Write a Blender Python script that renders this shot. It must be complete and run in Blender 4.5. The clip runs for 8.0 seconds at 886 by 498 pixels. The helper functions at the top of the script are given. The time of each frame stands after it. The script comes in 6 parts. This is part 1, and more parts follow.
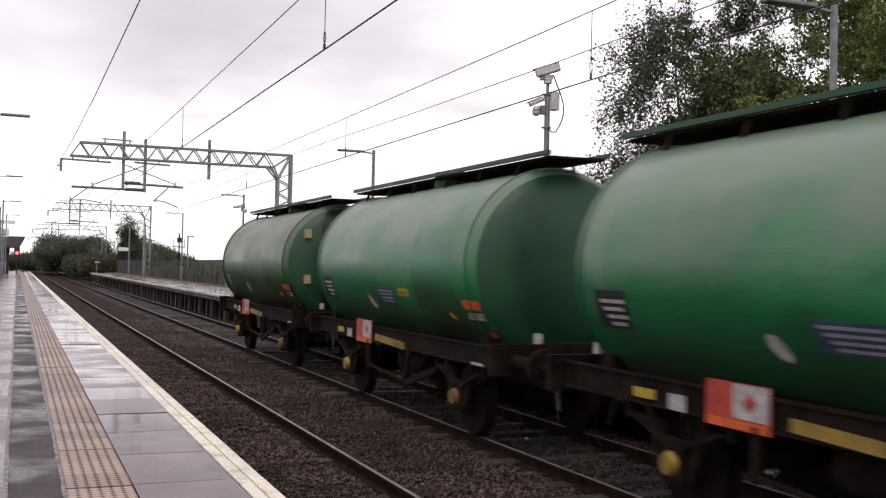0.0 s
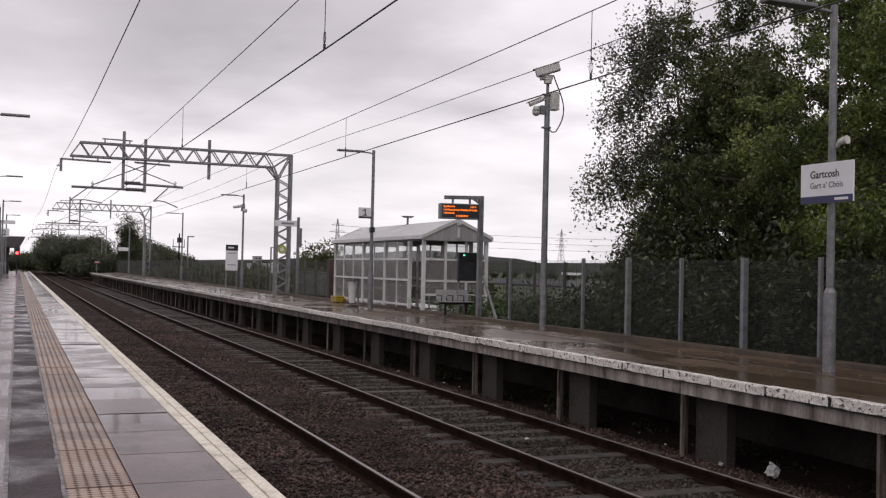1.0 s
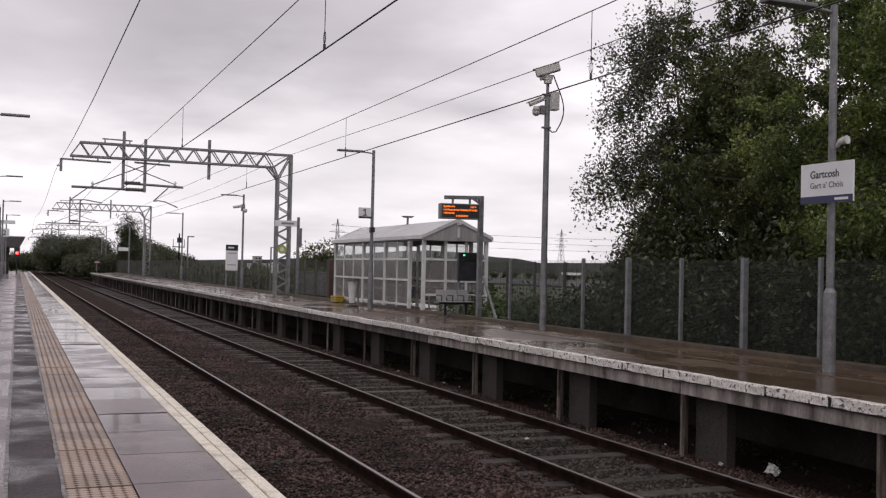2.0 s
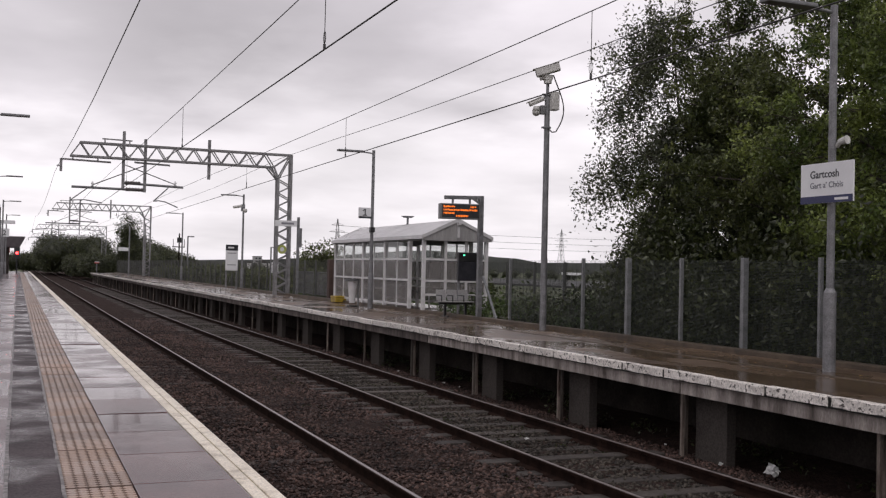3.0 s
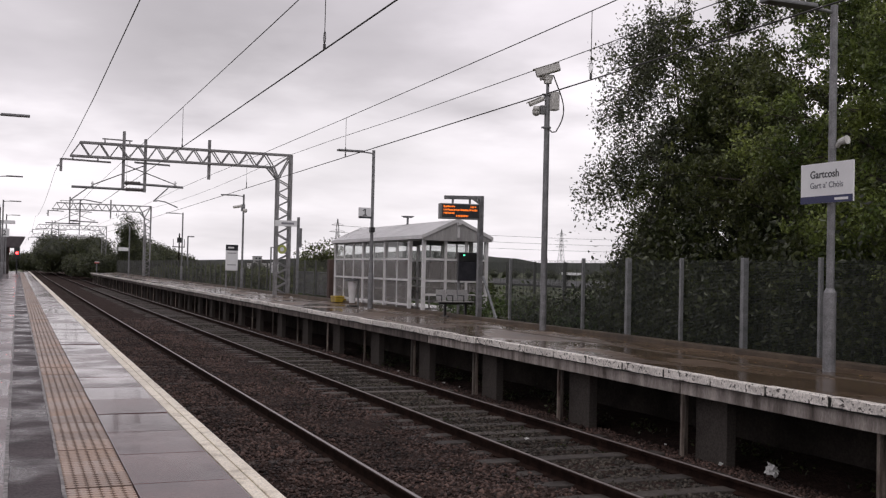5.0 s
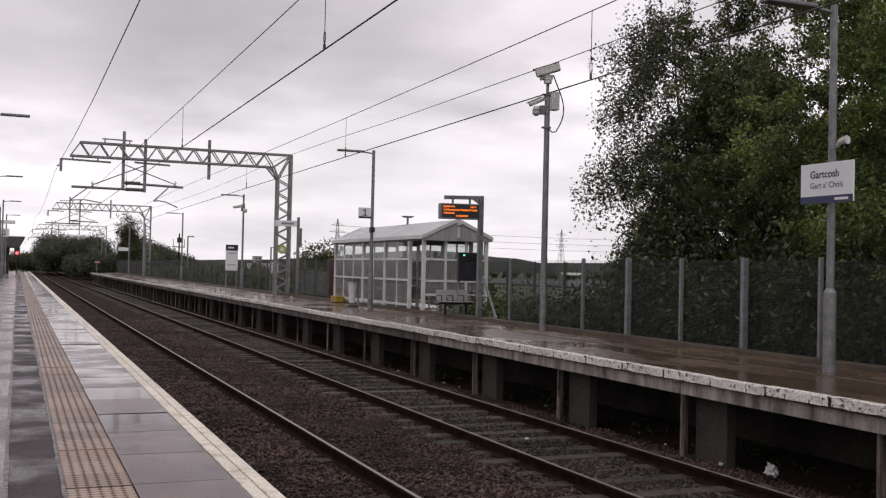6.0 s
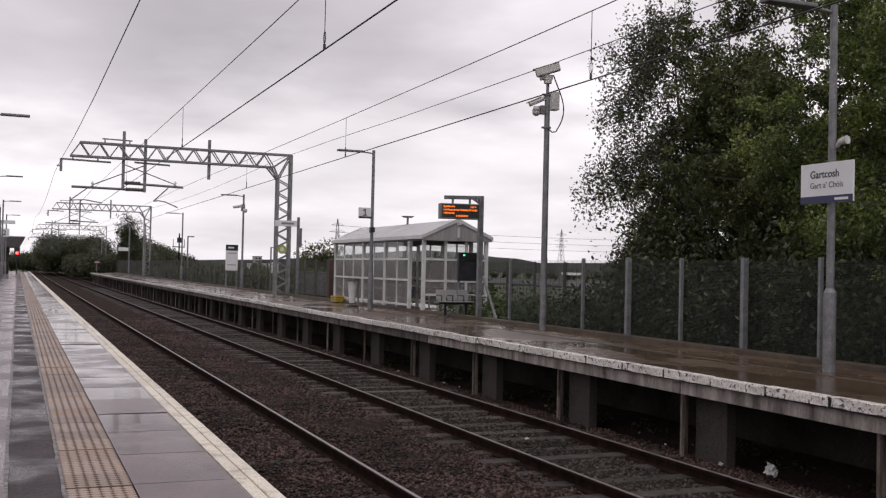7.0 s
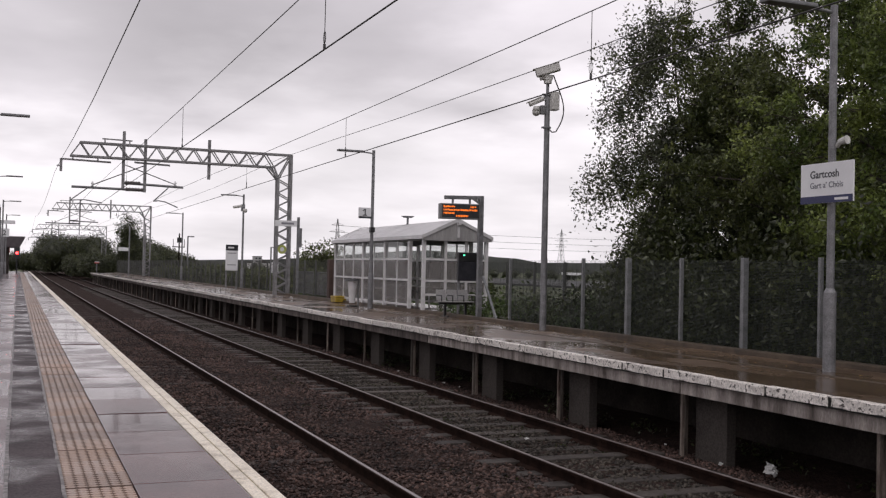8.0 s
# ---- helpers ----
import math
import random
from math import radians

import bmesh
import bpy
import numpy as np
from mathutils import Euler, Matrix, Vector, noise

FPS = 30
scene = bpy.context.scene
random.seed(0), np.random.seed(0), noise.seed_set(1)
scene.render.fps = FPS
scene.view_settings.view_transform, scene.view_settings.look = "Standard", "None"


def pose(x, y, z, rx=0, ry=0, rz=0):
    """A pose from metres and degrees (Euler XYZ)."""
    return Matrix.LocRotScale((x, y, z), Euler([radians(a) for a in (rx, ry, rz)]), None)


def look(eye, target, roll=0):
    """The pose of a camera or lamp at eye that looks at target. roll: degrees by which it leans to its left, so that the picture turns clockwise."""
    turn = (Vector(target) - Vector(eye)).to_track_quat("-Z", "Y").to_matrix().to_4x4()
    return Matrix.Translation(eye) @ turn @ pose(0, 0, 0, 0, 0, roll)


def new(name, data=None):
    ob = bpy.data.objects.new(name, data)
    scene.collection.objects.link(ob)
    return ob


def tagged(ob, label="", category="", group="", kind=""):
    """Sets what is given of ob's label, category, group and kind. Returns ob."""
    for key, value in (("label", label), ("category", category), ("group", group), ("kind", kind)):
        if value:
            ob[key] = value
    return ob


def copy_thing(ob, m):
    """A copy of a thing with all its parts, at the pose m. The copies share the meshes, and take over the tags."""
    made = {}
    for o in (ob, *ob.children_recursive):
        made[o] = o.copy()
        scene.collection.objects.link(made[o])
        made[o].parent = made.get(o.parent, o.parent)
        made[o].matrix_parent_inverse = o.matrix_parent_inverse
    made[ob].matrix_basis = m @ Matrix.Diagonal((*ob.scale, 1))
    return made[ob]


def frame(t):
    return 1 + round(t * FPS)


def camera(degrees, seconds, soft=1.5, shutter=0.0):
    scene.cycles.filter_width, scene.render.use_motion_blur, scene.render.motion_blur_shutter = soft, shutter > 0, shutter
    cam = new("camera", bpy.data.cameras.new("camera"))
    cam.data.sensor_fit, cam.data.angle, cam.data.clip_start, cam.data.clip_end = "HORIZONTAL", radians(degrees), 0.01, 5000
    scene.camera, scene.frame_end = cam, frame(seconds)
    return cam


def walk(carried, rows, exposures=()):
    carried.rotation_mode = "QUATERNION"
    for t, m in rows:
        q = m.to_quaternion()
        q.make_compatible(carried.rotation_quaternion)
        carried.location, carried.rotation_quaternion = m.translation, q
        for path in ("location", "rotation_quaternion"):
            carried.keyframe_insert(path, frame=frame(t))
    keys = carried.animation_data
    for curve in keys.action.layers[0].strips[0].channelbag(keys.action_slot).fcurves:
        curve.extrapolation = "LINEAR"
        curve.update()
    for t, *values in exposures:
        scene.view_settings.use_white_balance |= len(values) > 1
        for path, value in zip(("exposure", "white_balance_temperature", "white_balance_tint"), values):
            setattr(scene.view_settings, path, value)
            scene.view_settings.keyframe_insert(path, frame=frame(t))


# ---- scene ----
cam = camera(45.93, 8.0, soft=1.25, shutter=0.12)
EYE = (0.0, 0.0, 1.203)
AIM = (math.sin(radians(22.135)) * math.cos(radians(1.153)), math.cos(radians(22.135)) * math.cos(radians(1.153)), 1.203 + math.sin(radians(1.153)))
STAND = look(EYE, AIM, 1.31)
walk(cam, [(0.0, STAND), (8.0, STAND)], [(0.0, 0.61), (0.3, 0.60), (0.55, 0.52), (0.8, 0.20), (1.0, 0.12), (1.5, 0.10), (8.0, 0.10)])

# plan of the station, metres: platform tops at 0, the tracks run along y
XA = 1.33            # edge of the near platform
RAILS = (2.04, 3.545, 5.598, 7.103)
ZR = -0.93           # rail head
XE = 7.87            # edge of the far platform
TRACK = 6.35         # middle of the far track
XF = 10.82           # boundary fence
FAR_A, FAR_B = 123.0, 128.0


# ---- world and light ----
def build_world():
    w = bpy.data.worlds.new("overcast")
    scene.world = w
    w.use_nodes = True
    n, l = w.node_tree.nodes, w.node_tree.links
    n.clear()
    out = n.new("ShaderNodeOutputWorld")
    sky = n.new("ShaderNodeTexSky")
    sky.sky_type, sky.sun_disc = "NISHITA", False
    sky.sun_elevation, sky.sun_rotation = radians(48), radians(200)
    bg_sky = n.new("ShaderNodeBackground")
    bg_sky.inputs["Strength"].default_value = 0.05
    l.new(sky.outputs[0], bg_sky.inputs["Color"])
    tc = n.new("ShaderNodeTexCoord")
    sep = n.new("ShaderNodeSeparateXYZ")
    l.new(tc.outputs["Generated"], sep.inputs[0])
    # cloud sheet seen in perspective: direction divided by its height
    add = n.new("ShaderNodeMath")
    add.operation, add.inputs[1].default_value = "ADD", 0.16
    mx = n.new("ShaderNodeMath")
    mx.operation, mx.inputs[1].default_value = "MAXIMUM", 0.0
    l.new(sep.outputs["Z"], mx.inputs[0])
    l.new(mx.outputs[0], add.inputs[0])
    div = n.new("ShaderNodeVectorMath")
    div.operation = "DIVIDE"
    comb = n.new("ShaderNodeCombineXYZ")
    for k in range(3):
        l.new(add.outputs[0], comb.inputs[k])
    l.new(tc.outputs["Generated"], div.inputs[0])
    l.new(comb.outputs[0], div.inputs[1])
    big = n.new("ShaderNodeTexNoise")
    big.inputs["Scale"].default_value, big.inputs["Detail"].default_value, big.inputs["Roughness"].default_value = 0.8, 6, 0.5
    l.new(div.outputs[0], big.inputs["Vector"])
    # deck of cloud: pale near the horizon, greyer higher up
    ramp = n.new("ShaderNodeValToRGB")
    e = ramp.color_ramp.elements
    e[0].position, e[0].color = 0.0, (0.88, 0.83, 0.87, 1)
    e[1].position, e[1].color = 1.0, (0.70, 0.66, 0.70, 1)
    for pos, c in ((0.10, (0.93, 0.88, 0.915)), (0.15, (0.89, 0.84, 0.88)), (0.21, (0.64, 0.60, 0.635)), (0.32, (0.60, 0.56, 0.60))):
        x = e.new(pos)
        x.color = (*c, 1)
    wob = n.new("ShaderNodeMath")
    wob.operation, wob.inputs[1].default_value, wob.inputs[2].default_value = "MULTIPLY_ADD", 0.38, -0.185
    l.new(big.outputs["Fac"], wob.inputs[0])
    sm = n.new("ShaderNodeMath")
    sm.operation = "ADD"
    l.new(sep.outputs["Z"], sm.inputs[0])
    l.new(wob.outputs[0], sm.inputs[1])
    side = n.new("ShaderNodeVectorMath")
    side.operation = "DOT_PRODUCT"
    side.inputs[1].default_value = (-0.158, 0.064, 0.0)
    l.new(tc.outputs["Generated"], side.inputs[0])
    tilt = n.new("ShaderNodeMath")
    tilt.operation = "ADD"
    l.new(sm.outputs[0], tilt.inputs[0])
    l.new(side.outputs["Value"], tilt.inputs[1])
    l.new(tilt.outputs[0], ramp.inputs[0])
    bg = n.new("ShaderNodeBackground")
    bg.inputs["Strength"].default_value = 1.0
    fine = n.new("ShaderNodeTexNoise")
    fine.inputs["Scale"].default_value, fine.inputs["Detail"].default_value, fine.inputs["Roughness"].default_value = 1.5, 6, 0.5
    l.new(div.outputs[0], fine.inputs["Vector"])
    fr = n.new("ShaderNodeMapRange")
    fr.inputs["From Min"].default_value, fr.inputs["From Max"].default_value = 0.3, 0.7
    fr.inputs["To Min"].default_value, fr.inputs["To Max"].default_value = 0.83, 1.10
    l.new(fine.outputs["Fac"], fr.inputs["Value"])
    sc = n.new("ShaderNodeVectorMath")
    sc.operation = "SCALE"
    l.new(ramp.outputs[0], sc.inputs[0])
    l.new(fr.outputs[0], sc.inputs["Scale"])
    # thin places in the deck, ragged by the same noise
    colour = sc.outputs[0]
    warp = n.new("ShaderNodeVectorMath")
    warp.operation = "MULTIPLY_ADD"
    warp.inputs[1].default_value, warp.inputs[2].default_value = (0.22, 0.22, 0.16), (-0.11, -0.11, -0.08)
    l.new(fine.outputs["Color"], warp.inputs[0])
    bent = n.new("ShaderNodeVectorMath")
    bent.operation = "ADD"
    l.new(tc.outputs["Generated"], bent.inputs[0])
    l.new(warp.outputs[0], bent.inputs[1])
    for place, near, far, gain in (((0.49, 0.835, 0.262), 0.03, 0.17, 1.45), ((0.01, 0.99, 0.10), 0.05, 0.16, 1.13), ((0.14, 0.96, 0.25), 0.03, 0.15, 0.84), ((0.30, 0.935, 0.185), 0.02, 0.10, 0.90)):
        away = n.new("ShaderNodeVectorMath")
        away.operation = "DISTANCE"
        away.inputs[1].default_value = place
        l.new(bent.outputs[0], away.inputs[0])
        lobe = n.new("ShaderNodeMapRange")
        lobe.interpolation_type = "SMOOTHSTEP"
        lobe.inputs["From Min"].default_value, lobe.inputs["From Max"].default_value = near, far
        lobe.inputs["To Min"].default_value, lobe.inputs["To Max"].default_value = gain, 1.0
        l.new(away.outputs["Value"], lobe.inputs["Value"])
        lit = n.new("ShaderNodeVectorMath")
        lit.operation = "SCALE"
        l.new(colour, lit.inputs[0])
        l.new(lobe.outputs[0], lit.inputs["Scale"])
        colour = lit.outputs[0]
    l.new(colour, bg.inputs["Color"])
    mix = n.new("ShaderNodeMixShader")
    mix.inputs[0].default_value = 0.97
    l.new(bg_sky.outputs[0], mix.inputs[1])
    l.new(bg.outputs[0], mix.inputs[2])
    l.new(mix.outputs[0], out.inputs[0])
    s = bpy.data.lights.new("sun", "SUN")
    s.energy, s.angle, s.color = 0.5, radians(25), (1.0, 0.96, 0.92)
    so = new("sun", s)
    so.matrix_basis = look((-20, -40, 60), (0, 0, 0))


build_world()


# ---- materials ----
def mat(name, a, b, scale=3.0, rough=0.7, rough2=None, bump=0.2, bscale=60.0, metal=0.0, rnd=0.0, island=0.0, grain=0.25, spec=0.5, stretch=(1, 1, 1), world=False, wet=None, lo=0.35, hi=0.65, bdist=0.01):
    m = bpy.data.materials.new(name)
    m.use_nodes = True
    n, l = m.node_tree.nodes, m.node_tree.links
    p = n["Principled BSDF"]
    p.inputs["Metallic"].default_value = metal
    p.inputs["Specular IOR Level"].default_value = spec
    if world:
        src = n.new("ShaderNodeNewGeometry").outputs["Position"]
    else:
        src = n.new("ShaderNodeTexCoord").outputs["Object"]
    mp = n.new("ShaderNodeMapping")
    mp.inputs["Scale"].default_value = stretch
    l.new(src, mp.inputs["Vector"])
    vec = mp.outputs[0]
    if rnd:
        oi = n.new("ShaderNodeObjectInfo")
        sc = n.new("ShaderNodeMath")
        sc.operation, sc.inputs[1].default_value = "MULTIPLY", 37.0
        l.new(oi.outputs["Random"], sc.inputs[0])
        av = n.new("ShaderNodeVectorMath")
        av.operation = "ADD"
        l.new(vec, av.inputs[0])
        l.new(sc.outputs[0], av.inputs[1])
        vec = av.outputs[0]
    n1 = n.new("ShaderNodeTexNoise")
    n1.inputs["Scale"].default_value, n1.inputs["Detail"].default_value, n1.inputs["Roughness"].default_value = scale, 7, 0.62
    l.new(vec, n1.inputs["Vector"])
    r = n.new("ShaderNodeValToRGB")
    r.color_ramp.elements[0].position, r.color_ramp.elements[0].color = lo, (*a, 1)
    r.color_ramp.elements[1].position, r.color_ramp.elements[1].color = hi, (*b, 1)
    l.new(n1.outputs["Fac"], r.inputs[0])
    n2 = n.new("ShaderNodeTexNoise")
    n2.inputs["Scale"].default_value, n2.inputs["Detail"].default_value = bscale, 4
    l.new(vec, n2.inputs["Vector"])
    mr = n.new("ShaderNodeMapRange")
    mr.inputs["From Min"].default_value, mr.inputs["From Max"].default_value = 0.3, 0.7
    mr.inputs["To Min"].default_value, mr.inputs["To Max"].default_value = 1 - grain, 1 + grain
    l.new(n2.outputs["Fac"], mr.inputs["Value"])
    val = mr.outputs[0]
    for amount, node, sock in ((rnd, "ShaderNodeObjectInfo", "Random"), (island, "ShaderNodeNewGeometry", "Random Per Island")):
        if amount:
            q = n.new(node)
            k = n.new("ShaderNodeMapRange")
            k.inputs["To Min"].default_value, k.inputs["To Max"].default_value = 1 - amount, 1 + amount
            l.new(q.outputs[sock], k.inputs["Value"])
            mu = n.new("ShaderNodeMath")
            mu.operation = "MULTIPLY"
            l.new(val, mu.inputs[0])
            l.new(k.outputs[0], mu.inputs[1])
            val = mu.outputs[0]
    vm = n.new("ShaderNodeVectorMath")
    vm.operation = "SCALE"
    l.new(r.outputs[0], vm.inputs[0])
    l.new(val, vm.inputs["Scale"])
    l.new(vm.outputs[0], p.inputs["Base Color"])
    rr = n.new("ShaderNodeMapRange")
    rr.inputs["From Min"].default_value, rr.inputs["From Max"].default_value = 0.35, 0.65
    rr.inputs["To Min"].default_value, rr.inputs["To Max"].default_value = rough, rough if rough2 is None else rough2
    if wet:
        n3 = n.new("ShaderNodeTexNoise")
        n3.inputs["Scale"].default_value, n3.inputs["Detail"].default_value = wet, 5
        l.new(vec, n3.inputs["Vector"])
        rr.inputs["From Min"].default_value, rr.inputs["From Max"].default_value = 0.43, 0.57
        l.new(n3.outputs["Fac"], rr.inputs["Value"])
    else:
        l.new(n1.outputs["Fac"], rr.inputs["Value"])
    l.new(rr.outputs[0], p.inputs["Roughness"])
    if bump:
        bp = n.new("ShaderNodeBump")
        bp.inputs["Strength"].default_value, bp.inputs["Distance"].default_value = bump, bdist
        l.new(n2.outputs["Fac"], bp.inputs["Height"])
        l.new(bp.outputs[0], p.inputs["Normal"])
    return m


def glow(name, colour, strength):
    m = mat(name, colour, colour, bump=0)
    p = m.node_tree.nodes["Principled BSDF"]
    p.inputs["Emission Color"].default_value = (*colour, 1)
    p.inputs["Emission Strength"].default_value = strength
    return m


def glazing(name, tint=(0.93, 0.94, 0.935), rough=0.03):
    m = bpy.data.materials.new(name)
    m.use_nodes = True
    n, l = m.node_tree.nodes, m.node_tree.links
    n.clear()
    out = n.new("ShaderNodeOutputMaterial")
    t = n.new("ShaderNodeBsdfTransparent")
    t.inputs[0].default_value = (*tint, 1)
    g = n.new("ShaderNodeBsdfGlossy")
    g.inputs["Roughness"].default_value = rough
    mx = n.new("ShaderNodeMixShader")
    mx.inputs[0].default_value = 0.10
    l.new(t.outputs[0], mx.inputs[1])
    l.new(g.outputs[0], mx.inputs[2])
    l.new(mx.outputs[0], out.inputs[0])
    return m


def leaf_mat(name, a, b):
    m = mat(name, a, b, scale=0.9, rough=0.33, bump=0, island=0.6, grain=0.2, spec=0.55)
    n, l = m.node_tree.nodes, m.node_tree.links
    p = n["Principled BSDF"]
    tr = n.new("ShaderNodeBsdfTranslucent")
    src = p.inputs["Base Color"].links[0].from_socket
    l.new(src, tr.inputs[0])
    mx = n.new("ShaderNodeMixShader")
    mx.inputs[0].default_value = 0.4
    out = n["Material Output"]
    l.new(p.outputs[0], mx.inputs[1])
    l.new(tr.outputs[0], mx.inputs[2])
    l.new(mx.outputs[0], out.inputs[0])
    return m


M = {}
M["asphalt_old"] = mat("worn_asphalt", (0.105, 0.078, 0.082), (0.19, 0.143, 0.148), 1.3, rough=0.08, rough2=0.38, bump=0.3, bscale=60, grain=0.4, spec=0.55, world=True, wet=0.8)
M["asphalt_dark"] = mat("patched_asphalt", (0.030, 0.022, 0.025), (0.075, 0.057, 0.062), 2.2, rough=0.22, rough2=0.65, bump=0.9, bscale=55, grain=0.55, spec=0.28, world=True, wet=1.3)
M["tactile"] = mat("buff_tactile_paving", (0.24, 0.175, 0.15), (0.37, 0.25, 0.18), 1.7, rough=0.28, rough2=0.5, bump=0.2, bscale=90, rnd=0.26)
M["slab"] = mat("wet_paving_slab", (0.070, 0.037, 0.039), (0.14, 0.078, 0.078), 1.6, rough=0.01, rough2=0.22, bump=0.04, bscale=60, rnd=0.2, wet=0.9, spec=0.36, grain=0.35)
# darker recess: wetness plus the shadow between blisters, put into the colour
M["tactile_base"] = mat("shaded_wet_tactile_recess", (0.13, 0.088, 0.070), (0.21, 0.145, 0.11), 2.5, rough=0.4, rough2=0.6, bump=0.2, rnd=0.2, spec=0.3)
M["joint"] = mat("dirty_joint_sand", (0.03, 0.028, 0.025), (0.07, 0.06, 0.055), 6, rough=0.5)
M["edge_paint"] = mat("worn_cream_paint", (0.45, 0.38, 0.28), (0.82, 0.74, 0.61), 7, rough=0.35, bump=0.15, bscale=80, rnd=0.1, lo=0.3, hi=0.5)
M["coping"] = mat("chipped_white_coping", (0.06, 0.05, 0.043), (0.76, 0.715, 0.67), 19, rough=0.4, bump=0.8, bscale=40, rnd=0.12, lo=0.385, hi=0.44)
M["fascia"] = mat("stained_concrete_beam", (0.085, 0.066, 0.057), (0.50, 0.445, 0.41), 2.6, rough=0.75, bump=0.3, bscale=50, stretch=(1, 1.8, 0.4), rnd=0.2, lo=0.33, hi=0.68)
M["fascia_old"] = mat("sooty_concrete_beam", (0.045, 0.034, 0.029), (0.27, 0.225, 0.205), 2.6, rough=0.8, bump=0.3, bscale=50, stretch=(1, 1.6, 0.3), rnd=0.25, lo=0.36, hi=0.7)
# pier concrete: shade under the platform is put into the base colour
M["concrete_dark"] = mat("shade_darkened_concrete", (0.042, 0.037, 0.034), (0.076, 0.067, 0.061), 0.8, spec=0.08, rough=0.95, bump=0.4, bscale=40)
M["deck"] = mat("wet_brown_platform", (0.062, 0.040, 0.026), (0.155, 0.103, 0.066), 0.9, rough=0.015, rough2=0.42, bump=0.10, bscale=110, world=True, wet=0.8, stretch=(1, 0.45, 1))
M["post_steel"] = mat("rust_streaked_post", (0.055, 0.036, 0.028), (0.27, 0.225, 0.195), 4, rough=0.6, stretch=(1, 1, 0.3), rnd=0.6)
M["kerb"] = mat("mossy_kerb", (0.045, 0.032, 0.022), (0.11, 0.08, 0.052), 3, rough=0.6, bump=0.4)
# wall colour lowered to carry the under-platform shade
M["brick"] = mat("shade_darkened_wall", (0.032, 0.028, 0.025), (0.070, 0.060, 0.054), 1.2, spec=0.05, rough=0.95, bump=0.5, bscale=30)
M["ballast"] = mat("ballast_bed", (0.020, 0.0125, 0.011), (0.052, 0.034, 0.028), 9, spec=0.1, rough=0.95, bump=0.9, bscale=30, bdist=0.05, world=True)
M["stones"] = mat("ballast_stone", (0.022, 0.0125, 0.0105), (0.085, 0.052, 0.043), 0.8, spec=0.3, rough=0.6, bump=0.3, bscale=60, island=0.85, world=True)
M["stones_grey"] = mat("grey_ballast_stone", (0.028, 0.023, 0.019), (0.072, 0.062, 0.051), 0.8, spec=0.25, rough=0.7, bump=0.3, bscale=60, island=0.7, world=True)
M["moss"] = mat("mossy_ballast_growth", (0.014, 0.020, 0.007), (0.040, 0.050, 0.016), 3, spec=0.1, rough=0.9, bump=0, island=0.5, world=True)
M["sleeper"] = mat("weathered_sleeper", (0.020, 0.014, 0.012), (0.062, 0.047, 0.040), 5, spec=0.25, rough=0.75, bump=0.3, rnd=0.3)
M["sleeper_far"] = mat("pale_damp_sleeper", (0.030, 0.024, 0.021), (0.080, 0.067, 0.059), 4, spec=0.3, rough=0.7, bump=0.4, rnd=0.35)
M["rail_side"] = mat("rusty_rail", (0.012, 0.0065, 0.005), (0.030, 0.016, 0.012), 6, spec=0.08, rough=0.92, bump=0.3)
M["rail_top"] = mat("polished_rail_head", (0.30, 0.27, 0.265), (0.42, 0.385, 0.38), 3, rough=0.34, rough2=0.5, metal=1.0, bump=0)
M["rail_dull"] = mat("dull_rail_head", (0.16, 0.135, 0.125), (0.27, 0.235, 0.225), 3, rough=0.4, rough2=0.55, metal=0.8, bump=0)
M["mortar"] = mat("pale_mortar_smear", (0.05, 0.043, 0.042), (0.26, 0.235, 0.23), 18, rough=0.4, bump=0.4, lo=0.42, hi=0.62)
M["galv"] = mat("galvanised_steel", (0.15, 0.15, 0.158), (0.27, 0.27, 0.28), 6, rough=0.45, rough2=0.6, metal=0.35, bump=0.05)
M["gantry"] = mat("grey_gantry_steel", (0.19, 0.185, 0.19), (0.30, 0.295, 0.30), 5, rough=0.6, metal=0.2, bump=0.05)
M["insulator"] = mat("brown_porcelain", (0.07, 0.06, 0.058), (0.12, 0.105, 0.10), 5, rough=0.3, bump=0)
M["cladding"] = mat("grey_gable_cladding", (0.30, 0.29, 0.29), (0.42, 0.41, 0.41), 2.5, rough=0.5, bump=0.05, stretch=(8, 1, 1))
M["bench_steel"] = mat("perforated_seat_steel", (0.32, 0.31, 0.31), (0.48, 0.47, 0.47), 60, rough=0.35, metal=0.3, bump=0.2, bscale=120)
M["cable"] = mat("dark_wire", (0.03, 0.028, 0.028), (0.06, 0.055, 0.055), 5, rough=0.5, metal=0.3, bump=0)
M["white"] = mat("white_paint", (0.60, 0.59, 0.60), (0.74, 0.73, 0.74), 3, rough=0.4, bump=0.02, grain=0.04)
M["cream"] = mat("camera_shell", (0.50, 0.49, 0.47), (0.66, 0.65, 0.62), 5, rough=0.4, bump=0)
M["roof"] = mat("ribbed_pale_roof", (0.58, 0.57, 0.58), (0.72, 0.71, 0.72), 1.4, grain=0.04, rough=0.35, rough2=0.55, bump=0.04, stretch=(1, 1, 1))
M["black"] = mat("black_plastic", (0.012, 0.012, 0.013), (0.03, 0.03, 0.032), 5, rough=0.35, bump=0)
M["darkpanel"] = mat("dark_poster_panel", (0.02, 0.02, 0.025), (0.05, 0.05, 0.06), 3, rough=0.2, bump=0)
M["navy"] = mat("navy_band", (0.02, 0.025, 0.085), (0.03, 0.035, 0.11), 3, rough=0.35, bump=0)
M["sign_white"] = mat("sign_face", (0.74, 0.74, 0.76), (0.80, 0.80, 0.82), 3, rough=0.3, bump=0, grain=0.03)
